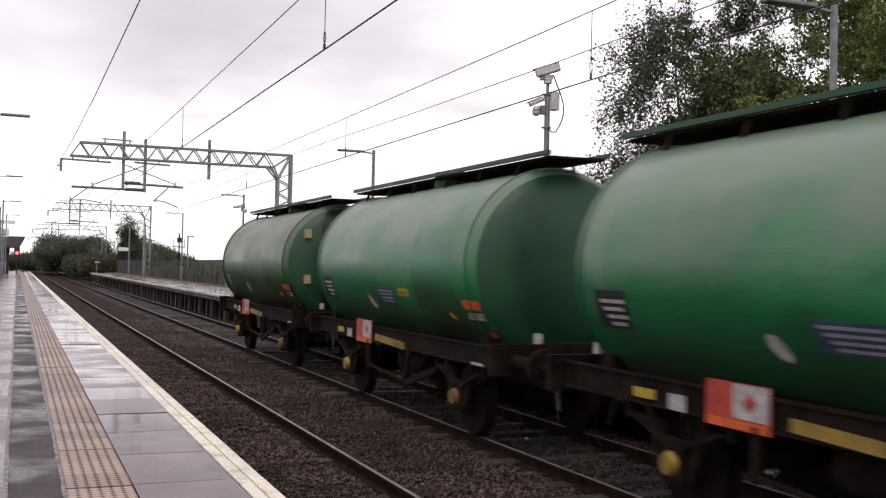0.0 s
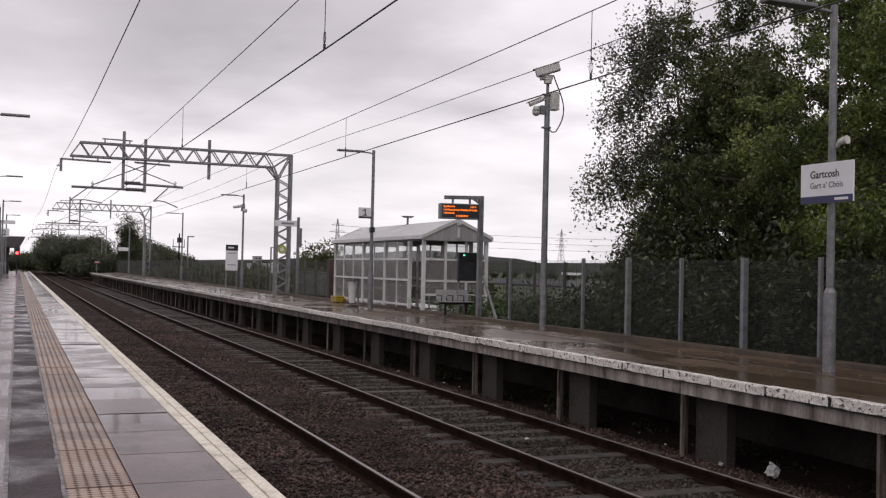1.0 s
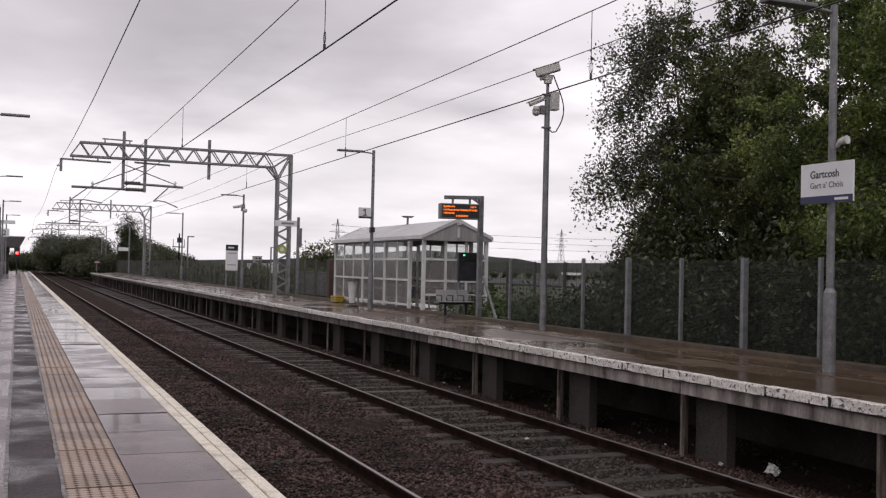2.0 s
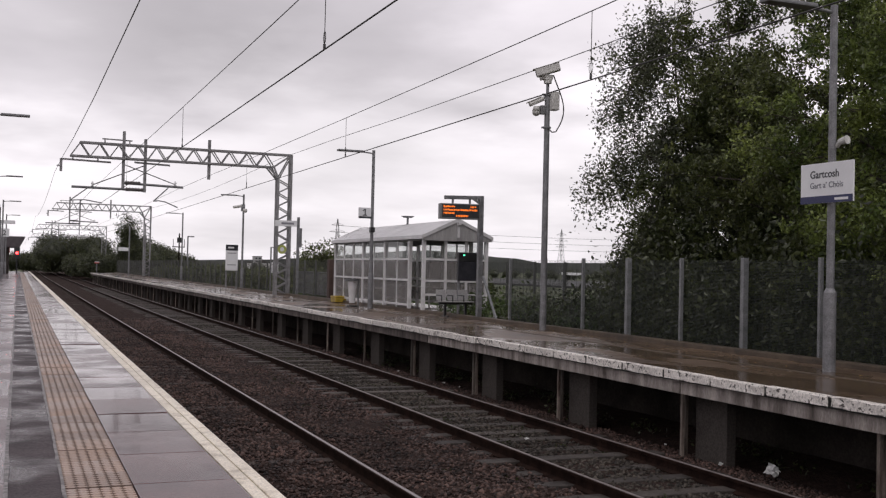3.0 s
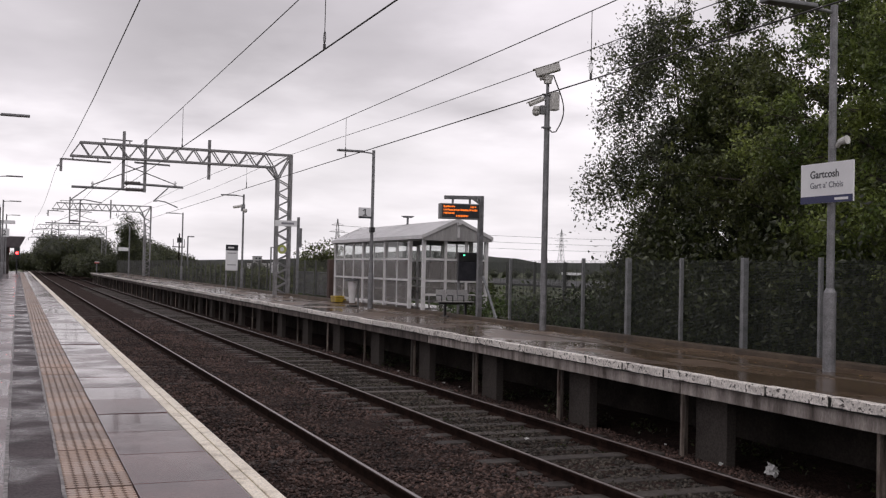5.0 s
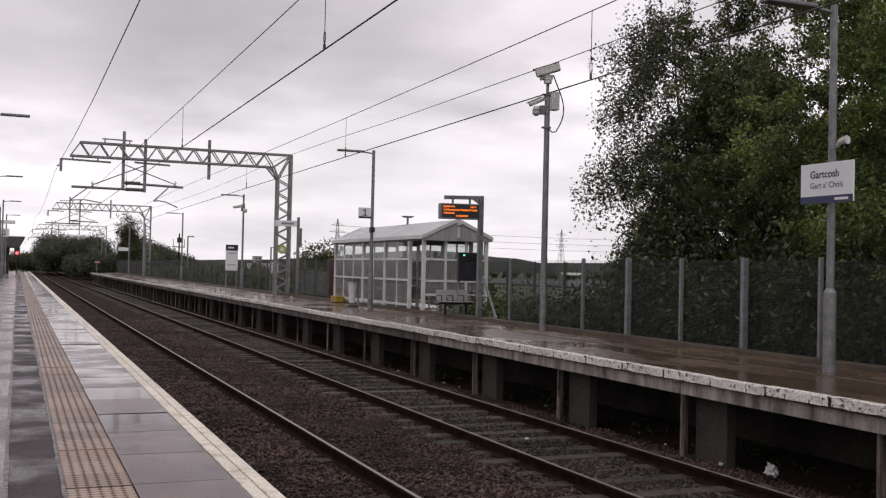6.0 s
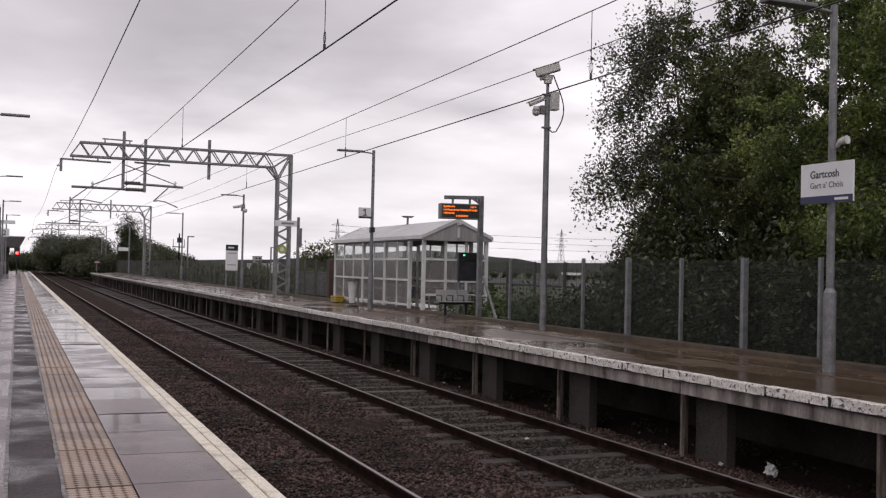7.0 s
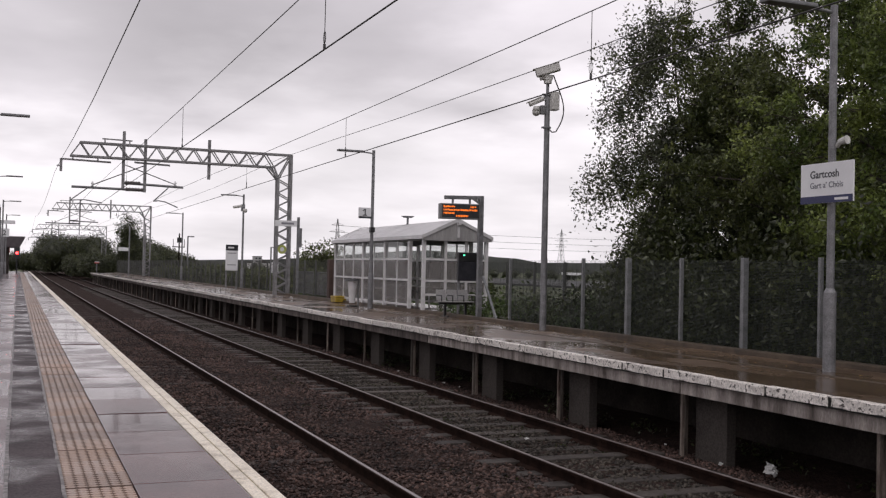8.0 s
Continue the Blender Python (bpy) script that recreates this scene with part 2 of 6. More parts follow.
M["ink"] = mat("sign_letters", (0.03, 0.032, 0.04), (0.05, 0.05, 0.06), 3, rough=0.5, bump=0)
M["ink_grey"] = mat("grey_letters", (0.20, 0.20, 0.23), (0.26, 0.26, 0.29), 3, rough=0.5, bump=0)
M["yellow"] = mat("yellow_plastic", (0.28, 0.19, 0.015), (0.46, 0.32, 0.03), 6, rough=0.45, bump=0.05)
M["field_green"] = mat("lime_sign_ring", (0.38, 0.42, 0.10), (0.48, 0.52, 0.16), 4, rough=0.4, bump=0)
M["brownpost"] = mat("brown_post", (0.05, 0.03, 0.025), (0.09, 0.055, 0.045), 4, rough=0.7)
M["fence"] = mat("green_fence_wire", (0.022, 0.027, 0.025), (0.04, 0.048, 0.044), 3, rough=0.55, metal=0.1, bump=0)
# paler grey than the near wire, for the distant posts and panels
M["fence_far"] = mat("pale_grey_fence", (0.070, 0.072, 0.070), (0.12, 0.122, 0.118), 3, rough=0.6, metal=0.2, bump=0)
M["canopy"] = mat("dark_plum_canopy", (0.055, 0.044, 0.050), (0.10, 0.085, 0.092), 2, rough=0.6, bump=0.05)
M["fence_post"] = mat("grey_fence_post", (0.15, 0.155, 0.16), (0.27, 0.275, 0.285), 4, rough=0.5, metal=0.3, bump=0.05)
M["bark"] = mat("tree_bark", (0.03, 0.024, 0.02), (0.08, 0.065, 0.055), 8, rough=0.9, bump=0.6, bscale=30)
M["leaf_a"] = leaf_mat("leaf_green", (0.060, 0.095, 0.024), (0.215, 0.255, 0.066))
# far foliage greyed in its colour to stand for distance haze
M["leaf_far"] = leaf_mat("leaf_haze_grey", (0.034, 0.042, 0.022), (0.095, 0.105, 0.050))
M["leaf_b"] = leaf_mat("leaf_dark", (0.044, 0.062, 0.020), (0.135, 0.15, 0.05))
# undergrowth and weed leaves, with their shade put into a darker colour
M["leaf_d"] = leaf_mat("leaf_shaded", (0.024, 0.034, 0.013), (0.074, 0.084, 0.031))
M["leaf_c"] = leaf_mat("leaf_birch", (0.046, 0.055, 0.032), (0.13, 0.14, 0.078))
M["grass"] = mat("rough_grass", (0.030, 0.042, 0.016), (0.085, 0.095, 0.038), 0.25, rough=0.9, bump=0.6, bscale=8, world=True, bdist=0.1)
M["field"] = leaf_mat("grass_blades", (0.045, 0.075, 0.020), (0.10, 0.14, 0.045))
M["far_wall"] = mat("weathered_render", (0.30, 0.29, 0.295), (0.42, 0.41, 0.415), 0.4, rough=0.8, bump=0)
M["road"] = mat("far_tarmac", (0.05, 0.05, 0.05), (0.08, 0.08, 0.08), 0.1, rough=0.9, world=True)
M["hill"] = mat("far_hill", (0.07, 0.075, 0.070), (0.12, 0.125, 0.115), 0.01, rough=0.95, world=True, bump=0)
M["glass"] = glazing("shelter_glazing")
M["hazy"] = glazing("scratched_perspex", (0.76, 0.755, 0.75), 0.10)
_n, _l = M["hazy"].node_tree.nodes, M["hazy"].node_tree.links
_d = _n.new("ShaderNodeBsdfDiffuse")
_d.inputs[0].default_value = (0.42, 0.40, 0.395, 1)
_m = _n.new("ShaderNodeMixShader")
_m.inputs[0].default_value = 0.30
_out = _n["Material Output"]
_l.new(_out.inputs[0].links[0].from_socket, _m.inputs[1])
_l.new(_d.outputs[0], _m.inputs[2])
_l.new(_m.outputs[0], _out.inputs[0])
M["amber"] = glow("amber_led", (1.0, 0.20, 0.02), 0.85)
M["red_lamp"] = glow("red_signal_lamp", (1.0, 0.03, 0.03), 12.0)
M["green_lamp"] = glow("green_lamp", (0.1, 0.8, 0.45), 1.5)
M["red"] = mat("red_paint", (0.20, 0.02, 0.02), (0.30, 0.03, 0.03), 3, rough=0.5)
M["fallen"] = mat("yellow_fallen_leaf", (0.22, 0.13, 0.03), (0.45, 0.30, 0.07), 9, rough=0.5, bump=0, island=0.4)
M["bag"] = mat("white_plastic_bag", (0.40, 0.395, 0.39), (0.60, 0.60, 0.59), 8, rough=0.35, bump=0.1)
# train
def tank_paint(name, green, dust_sheen, grime_shade, film):
    """Green paint under a film of grey dust with ragged edges, brown brake dirt low down; the film also paints sky
    sheen on top, the dirt also paints shade below.
    """
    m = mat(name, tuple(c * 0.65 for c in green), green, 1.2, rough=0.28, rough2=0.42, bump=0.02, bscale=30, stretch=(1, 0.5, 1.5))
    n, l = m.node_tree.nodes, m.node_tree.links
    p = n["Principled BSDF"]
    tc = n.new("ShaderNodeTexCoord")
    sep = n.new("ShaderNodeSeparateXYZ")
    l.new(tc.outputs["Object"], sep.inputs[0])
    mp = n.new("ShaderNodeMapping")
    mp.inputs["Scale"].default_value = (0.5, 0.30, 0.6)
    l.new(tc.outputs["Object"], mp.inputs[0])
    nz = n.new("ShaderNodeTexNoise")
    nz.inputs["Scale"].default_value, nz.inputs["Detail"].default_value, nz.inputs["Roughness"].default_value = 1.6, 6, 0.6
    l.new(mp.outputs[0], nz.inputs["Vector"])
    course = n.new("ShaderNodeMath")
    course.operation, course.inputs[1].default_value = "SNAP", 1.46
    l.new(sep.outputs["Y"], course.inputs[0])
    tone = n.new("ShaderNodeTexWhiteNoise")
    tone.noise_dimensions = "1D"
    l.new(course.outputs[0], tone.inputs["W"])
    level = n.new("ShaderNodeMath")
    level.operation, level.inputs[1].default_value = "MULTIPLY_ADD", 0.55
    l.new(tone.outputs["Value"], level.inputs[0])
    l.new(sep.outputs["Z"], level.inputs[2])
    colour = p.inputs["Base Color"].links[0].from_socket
    # upper tint: dust with painted sky sheen; lower tint: dirt with painted shade
    for z0, z1, wob, tint, most in ((2.35, 3.1, 2.4, dust_sheen, film), (2.35, 1.40, -1.6, grime_shade, 0.92)):
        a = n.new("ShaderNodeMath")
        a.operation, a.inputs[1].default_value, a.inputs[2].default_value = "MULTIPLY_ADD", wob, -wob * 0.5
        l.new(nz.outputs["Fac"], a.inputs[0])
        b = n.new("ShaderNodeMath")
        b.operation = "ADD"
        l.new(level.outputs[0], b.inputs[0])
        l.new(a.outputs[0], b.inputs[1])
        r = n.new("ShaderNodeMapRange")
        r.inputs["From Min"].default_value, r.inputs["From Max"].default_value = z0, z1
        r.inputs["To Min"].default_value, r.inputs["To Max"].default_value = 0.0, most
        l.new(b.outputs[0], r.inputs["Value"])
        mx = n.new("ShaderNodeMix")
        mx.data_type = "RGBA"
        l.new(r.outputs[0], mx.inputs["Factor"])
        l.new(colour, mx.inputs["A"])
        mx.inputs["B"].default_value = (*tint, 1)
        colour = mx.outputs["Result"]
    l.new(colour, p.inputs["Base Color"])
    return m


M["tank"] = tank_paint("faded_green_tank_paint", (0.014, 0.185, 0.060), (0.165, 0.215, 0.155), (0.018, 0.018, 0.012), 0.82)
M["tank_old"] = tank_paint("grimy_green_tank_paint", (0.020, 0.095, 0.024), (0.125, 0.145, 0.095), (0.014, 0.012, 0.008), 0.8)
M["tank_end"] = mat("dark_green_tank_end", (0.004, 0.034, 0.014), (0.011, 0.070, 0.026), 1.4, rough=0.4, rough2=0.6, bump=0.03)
M["grime_shade"] = mat("black_oil_and_gap_shade", (0.006, 0.006, 0.006), (0.016, 0.015, 0.014), 4, rough=0.35)
M["dull_yellow"] = mat("grimy_yellow_lever", (0.10, 0.06, 0.012), (0.34, 0.22, 0.03), 3, rough=0.6)
M["frame_steel"] = mat("brake_dust_frame", (0.005, 0.0033, 0.0026), (0.021, 0.0125, 0.009), 4, spec=0.12, rough=0.85, bump=0.3)
M["card_red"] = mat("hazard_red", (0.30, 0.03, 0.022), (0.48, 0.05, 0.032), 6, rough=0.4, bump=0)
M["card_orange"] = mat("hazard_orange", (0.48, 0.085, 0.02), (0.68, 0.13, 0.03), 6, rough=0.4, bump=0)
M["plate"] = mat("stained_cream_plate", (0.30, 0.22, 0.11), (0.55, 0.45, 0.28), 20, rough=0.4, bump=0)
M["card_white"] = mat("card_white", (0.28, 0.265, 0.255), (0.52, 0.50, 0.48), 10, rough=0.4, bump=0)
M["decal_blue"] = mat("blue_grey_decal", (0.028, 0.045, 0.085), (0.05, 0.075, 0.12), 6, rough=0.4, bump=0)


# ---- mesh helpers ----
def part(name, bm, material, parent=None, label="", smooth=False):
    me = bpy.data.meshes.new(name)
    bm.to_mesh(me)
    bm.free()
    me.materials.append(material)
    if smooth:
        me.polygons.foreach_set("use_smooth", [True] * len(me.polygons))
    ob = new(name, me)
    if parent is not None:
        ob.parent = parent
    if label:
        ob["label"] = label
    return ob


def again(name, ob, m, parent=None):
    """Another object on the mesh of ob."""
    o = new(name, ob.data)
    o.matrix_basis = m
    o.parent = parent
    return o


def raw(name, verts, faces, material, parent=None):
    me = bpy.data.meshes.new(name)
    if len(faces) > 2000 and len(faces[0]) == 3:
        co, ix = np.asarray(verts, np.float32), np.asarray(faces, np.int32)
        me.vertices.add(len(co))
        me.vertices.foreach_set("co", co.ravel())
        me.loops.add(ix.size)
        me.loops.foreach_set("vertex_index", ix.ravel())
        me.polygons.add(len(ix))
        me.polygons.foreach_set("loop_start", np.arange(0, ix.size, 3, dtype=np.int32))
        me.update(calc_edges=True)
    else:
        me.from_pydata(verts, [], faces)
    me.materials.append(material)
    ob = new(name, me)
    ob.parent = parent
    return ob


def box(bm, x0, x1, y0, y1, z0, z1, bevel=0.0):
    m = Matrix.Translation(((x0 + x1) / 2, (y0 + y1) / 2, (z0 + z1) / 2)) @ Matrix.Diagonal((x1 - x0, y1 - y0, z1 - z0, 1))
    g = bmesh.ops.create_cube(bm, size=1, matrix=m)
    if bevel:
        es = list({e for v in g["verts"] for e in v.link_edges})
        bmesh.ops.bevel(bm, geom=es, offset=bevel, segments=2, affect="EDGES", profile=0.6)
    return bm


def rod(bm, a, b, r, r2=None, seg=8):
    a, b = Vector(a), Vector(b)
    d = b - a
    m = Matrix.Translation((a + b) / 2) @ d.to_track_quat("Z", "Y").to_matrix().to_4x4()
    bmesh.ops.create_cone(bm, cap_ends=True, segments=seg, radius1=r, radius2=r if r2 is None else r2, depth=d.length, matrix=m)
    return bm


def bar(bm, a, b, w, h=None):
    """A square bar from a to b."""
    a, b = Vector(a), Vector(b)
    d = b - a
    m = Matrix.Translation((a + b) / 2) @ d.to_track_quat("Z", "Y").to_matrix().to_4x4() @ Matrix.Diagonal((w, h or w, d.length, 1))
    bmesh.ops.create_cube(bm, size=1, matrix=m)
    return bm


def path_tube(bm, pts, r, seg=6):
    for a, b in zip(pts, pts[1:]):
        rod(bm, a, b, r, seg=seg)
    return bm


def prism(bm, profile, y0, y1):
    """Extrude a closed profile of (x, z) along y."""
    a = [bm.verts.new((x, y0, z)) for x, z in profile]
    b = [bm.verts.new((x, y1, z)) for x, z in profile]
    k = len(profile)
    for i in range(k):
        bm.faces.new((a[i], a[(i + 1) % k], b[(i + 1) % k], b[i]))
    bm.faces.new(a[::-1])
    bm.faces.new(b)
    bmesh.ops.recalc_face_normals(bm, faces=bm.faces)
    return bm


def B():
    return bmesh.new()


def thing(name, label, category, m=None, group="", kind=""):
    ob = new(name)
    ob.empty_display_size = 0.2
    if m is not None:
        ob.matrix_basis = m
    return tagged(ob, label, category, group, kind)


def words(name, text, size, material, parent, m, label=""):
    cu = bpy.data.curves.new(name, "FONT")
    cu.body, cu.size, cu.extrude, cu.align_x = text, size, 0.001, "LEFT"
    cu.offset = size * 0.012
    tmp = new("lettering_source", cu)
    me = bpy.data.meshes.new_from_object(tmp.evaluated_get(bpy.context.evaluated_depsgraph_get()))
    bpy.data.objects.remove(tmp)
    me.name = name
    me.materials.clear()
    me.materials.append(material)
    ob = new(name, me)
    ob.parent, ob.matrix_basis = parent, m
    if label:
        ob["label"] = label
    return ob


def leaf_cloud(pts, size, rng, flat=0.0):
    """Small folded leaves round the points, as verts and faces."""
    n = len(pts)
    a = rng.normal(size=(n, 3))
    a /= np.linalg.norm(a, axis=1)[:, None]
    b = np.cross(a, rng.normal(size=(n, 3)))
    b /= np.linalg.norm(b, axis=1)[:, None] + 1e-9
    c = np.cross(a, b)
    s = size * (0.6 + 0.8 * rng.random((n, 1)))
    v = np.stack([pts - a * s, pts + b * s * 0.5 + c * s * 0.15, pts + a * s, pts - b * s * 0.5 + c * s * 0.15], 1).reshape(-1, 3)
    k = 4 * np.arange(n)[:, None]
    f = np.concatenate([k + np.array([[0, 1, 2]]), k + np.array([[0, 2, 3]])], 1).reshape(-1, 3)
    return v.tolist(), f.tolist()


FACE_TRACK = Matrix(((0, 0, -1, 0), (-1, 0, 0, 0), (0, 1, 0, 0), (0, 0, 0, 1)))   # text plane turned to look towards -x


# ---- ground, hills ----
def build_ground():
    xs = [-2500, -900, -300, -120, -60, -30, -12, -6, -3.0, -2.5, 10.9, 11.5, 13, 15, 18, 22, 30, 45, 70, 110, 180, 300, 600, 1200, 2500]
    ys = [-2500, -800, -300, -100, -40, -15, 0, 5, 10, 15, 20, 25, 30, 40, 50, 65, 80, 100, 130, 170, 230, 320, 500, 900, 1600, 2600]
    v, f = [], []
    for y in ys:
        for x in xs:
            if -2.6 < x < 11 and -290 < y < 300:
                z = -1.4
            else:
                z = -0.62 + 0.12 * noise.noise((x * 0.05, y * 0.05, 0)) + 0.05 * noise.noise((x * 0.4, y * 0.4, 3))
            v.append((x, y, z))
    k = len(xs)
    for j in range(len(ys) - 1):
        for i in range(k - 1):
            f.append((j * k + i, j * k + i + 1, (j + 1) * k + i + 1, (j + 1) * k + i))
    tagged(raw("ground", v, f, M["grass"]), "rough damp grassland beyond the railway boundary", "ground", kind="structure")
    bm = B()
    box(bm, 62, 112, 105, 215, -0.7, -0.42)
    tagged(part("road", bm, M["road"]), "wet grey tarmac road beyond the fence", "road", kind="structure")
    for name, dist, base, seed in (("backdrop_hill", 1500, 8.0, 1), ("backdrop_hill", 2100, 14, 7)):
        v, f = [], []
        n = 90
        for i in range(n + 1):
            a = radians(-30 + 110 * i / n)
            h = base * (0.7 + 0.9 * noise.noise((i * 0.11, seed, 0))) + 0.8 * noise.noise((i * 0.9, seed, 5))
            h *= 1.0 + 2.0 * min(1.0, max(0.0, (math.degrees(a) - 6) / 20))
            x, y = math.sin(a) * dist, math.cos(a) * dist
            v += [(x, y, -1), (x, y, max(h, 1)), (x * 1.15, y * 1.15, -1)]
        for i in range(n):
            a = i * 3
            f += [(a, a + 3, a + 4, a + 1), (a + 1, a + 4, a + 5, a + 2)]
        tagged(raw(name, v, f, M["hill"]), "hazy low hills on the horizon", "hill", kind="structure")


build_ground()


# ---- track ----
def build_track():
    bm = B()
    prof = [(1.2, -1.4), (1.2, -1.10), (1.7, -1.085), (2.04, -1.095), (2.4, -1.07), (3.2, -1.065), (3.545, -1.09), (3.9, -1.05), (4.57, -1.06), (5.2, -1.06), (5.598, -1.095), (6.0, -1.07), (6.7, -1.07), (7.103, -1.095), (7.4, -1.085), (7.9, -1.14), (8.6, -1.2), (9.7, -1.05), (9.7, -1.4)]
    ys = [-260, -20, 2] + [4 + i * 0.6 for i in range(70)] + [50 + 10 * i for i in range(26)]
    rows = []
    for y in ys:
        rows.append([bm.verts.new((x, y, z + (0.03 * noise.noise((x * 2.1, y * 1.7, 2)) if z > -1.3 else 0))) for x, z in prof])
    for a, b in zip(rows, rows[1:]):
        for i in range(len(prof) - 1):
            bm.faces.new((a[i], a[i + 1], b[i + 1], b[i]))
    tagged(part("trackbed", bm, M["ballast"]), "dark brown stone ballast bed of the two tracks", "ballast", kind="structure")
    # loose stones
    rng = np.random.default_rng(4)
    N = 88000
    y = 4.2 + 40 * rng.random(N) ** 1.5
    x = 1.36 + (8.4 - 1.36) * rng.random(N)
    keep = np.ones(N, bool)
    for r in RAILS:
        keep &= abs(x - r) > 0.085
    off = (y - 3.0) % 0.69
    on = (np.minimum(off, 0.69 - off) < 0.12) & (np.minimum(abs(x - 2.79), abs(x - 6.35)) < 1.2)
    keep &= ~on | (rng.random(N) < np.where(x < 4.5, 0.85, np.where(x < 5.55, 0.35, 0.85)))
    x, y = x[keep], y[keep]
    N = len(x)
    zb = np.interp(x, [p[0] for p in prof[1:-1]], [p[1] for p in prof[1:-1]])
    s = 0.013 + 0.017 * rng.random(N)
    base = np.array([(1, 0, 0), (0, 1, 0), (-1, 0, 0), (0, -1, 0), (0, 0, 1), (0, 0, -1)], float)
    pts = base[None] * (0.7 + 0.6 * rng.random((N, 6, 1))) + 0.25 * rng.normal(size=(N, 6, 3))
    pts *= s[:, None, None] * np.array([1.2, 1.2, 0.85])
    pts += np.stack([x, y, zb + 0.012 * rng.random(N)], 1)[:, None]
    fc = np.array([(0, 1, 4), (1, 2, 4), (2, 3, 4), (3, 0, 4), (1, 0, 5), (2, 1, 5), (3, 2, 5), (0, 3, 5)])
    pts = pts.reshape(-1, 6, 3)
    grey = (x > 5.62) & (x < 7.08)
    for pick, key, label in ((~grey, "stones", "loose brown ballast stones between the rails"), (grey, "stones_grey", "grey damp ballast stones inside the far track")):
        some = pts[pick]
        faces = (fc[None] + 6 * np.arange(len(some))[:, None, None]).reshape(-1, 3)
        tagged(raw("ballast_stones", some.reshape(-1, 3).tolist(), faces.tolist(), M[key]), label, "ballast", kind="stuff")
    # moss and seedlings in patches between the stones
    tufts = []
    for i in range(170):
        cx = (1.5 + 0.35 * rng.random()) if i % 3 == 0 else (5.7 + 1.3 * rng.random() if i % 3 == 1 else 4.0 + 1.4 * rng.random())
        c = np.array([cx, 7.5 + 34 * rng.random() ** 1.3, -1.055])
        tufts.append(c + rng.normal(size=(26, 3)) * np.array([0.05, 0.11, 0.008]))
    v, f = leaf_cloud(np.concatenate(tufts), 0.017, rng)
    tagged(raw("ballast_moss", v, f, M["moss"]), "patchy dark moss and seedlings on the ballast", "moss", kind="stuff")
    # rails
    for x in RAILS:
        rail = thing("rail", "rusty flat-bottom running rail with a polished head", "rail", group="running rails", kind="structure")
        bm = B()
        prism(bm, [(x - 0.07, ZR - 0.155), (x + 0.07, ZR - 0.155), (x + 0.07, ZR - 0.142), (x + 0.012, ZR - 0.12), (x + 0.010, ZR - 0.045), (x + 0.034, ZR - 0.036), (x + 0.034, ZR - 0.006), (x - 0.034, ZR - 0.006), (x - 0.034, ZR - 0.036), (x - 0.010, ZR - 0.045), (x - 0.012, ZR - 0.12), (x - 0.07, ZR - 0.142)], -260, 300)
        part("web", bm, M["rail_side"], rail)
        bm = B()
        prism(bm, [(x - 0.014, ZR - 0.0055), (x + 0.024, ZR - 0.0055), (x + 0.020, ZR), (x - 0.010, ZR)], -260, 300)
        part("rail_head", bm, M["rail_top" if x < 5 else "rail_dull"], rail, "bright worn steel running surface")


build_track()


# ---- near platform ----
def build_near_platform():
    bm = B()
    box(bm, -1.6, 1.23, -20, FAR_A, -1.4, -0.035)
    tagged(part("platform_near", bm, M["joint"]), "near platform with dirty bedding under its wet paving", "platform", kind="structure")
    bm = B()
    box(bm, 1.232, 1.26, -20, FAR_A, -1.4, -0.09)
    tagged(part("wall_platform_edge", bm, M["brick"]), "dark retaining wall below the platform edge", "wall", kind="structure")
    bm = B()
    box(bm, -1.6, -0.025, -20, FAR_A, -0.034, 0.0)
    tagged(part("pavement", bm, M["asphalt_old"]), "wet grey worn asphalt along the back of the platform", "pavement", kind="structure")
    bm = B()
    box(bm, -0.02, 0.262, -20, FAR_A, -0.034, -0.004)
    tagged(part("pavement_patch", bm, M["asphalt_dark"]), "dark new asphalt strip beside the tactile paving", "pavement", kind="structure")
    bm = B()
    ys = [3 + i * 0.4 for i in range(80)] + [36, 50, 80, FAR_A]
    a = [bm.verts.new((-0.036 - 0.02 * noise.noise((y * 1.1, 0, 0)), y, 0.003)) for y in ys]
    b = [bm.verts.new((-0.012 + 0.025 * noise.noise((y * 1.3, 4, 0)), y, 0.003)) for y in ys]
    for i in range(len(ys) - 1):
        bm.faces.new((a[i], b[i], b[i + 1], a[i + 1]))
    for x_, amp in ((0.258, 0.012),):
        ys2 = [2.5 + i * 0.12 for i in range(420)]
        a = [bm.verts.new((x_ - 0.002 - amp * abs(noise.noise((y * 2.3, 7, 0))) - 0.012 * abs(noise.noise((y * 9, 1, 0))), y, 0.0025)) for y in ys2]
        b = [bm.verts.new((x_ + 0.012, y, 0.0025)) for y in ys2]
        for i in range(len(ys2) - 1):
            bm.faces.new((a[i], b[i], b[i + 1], a[i + 1]))
    tagged(part("trim_joint", bm, M["mortar"]), "pale ragged mortar joints along the asphalt", "joint", kind="structure")


build_near_platform()


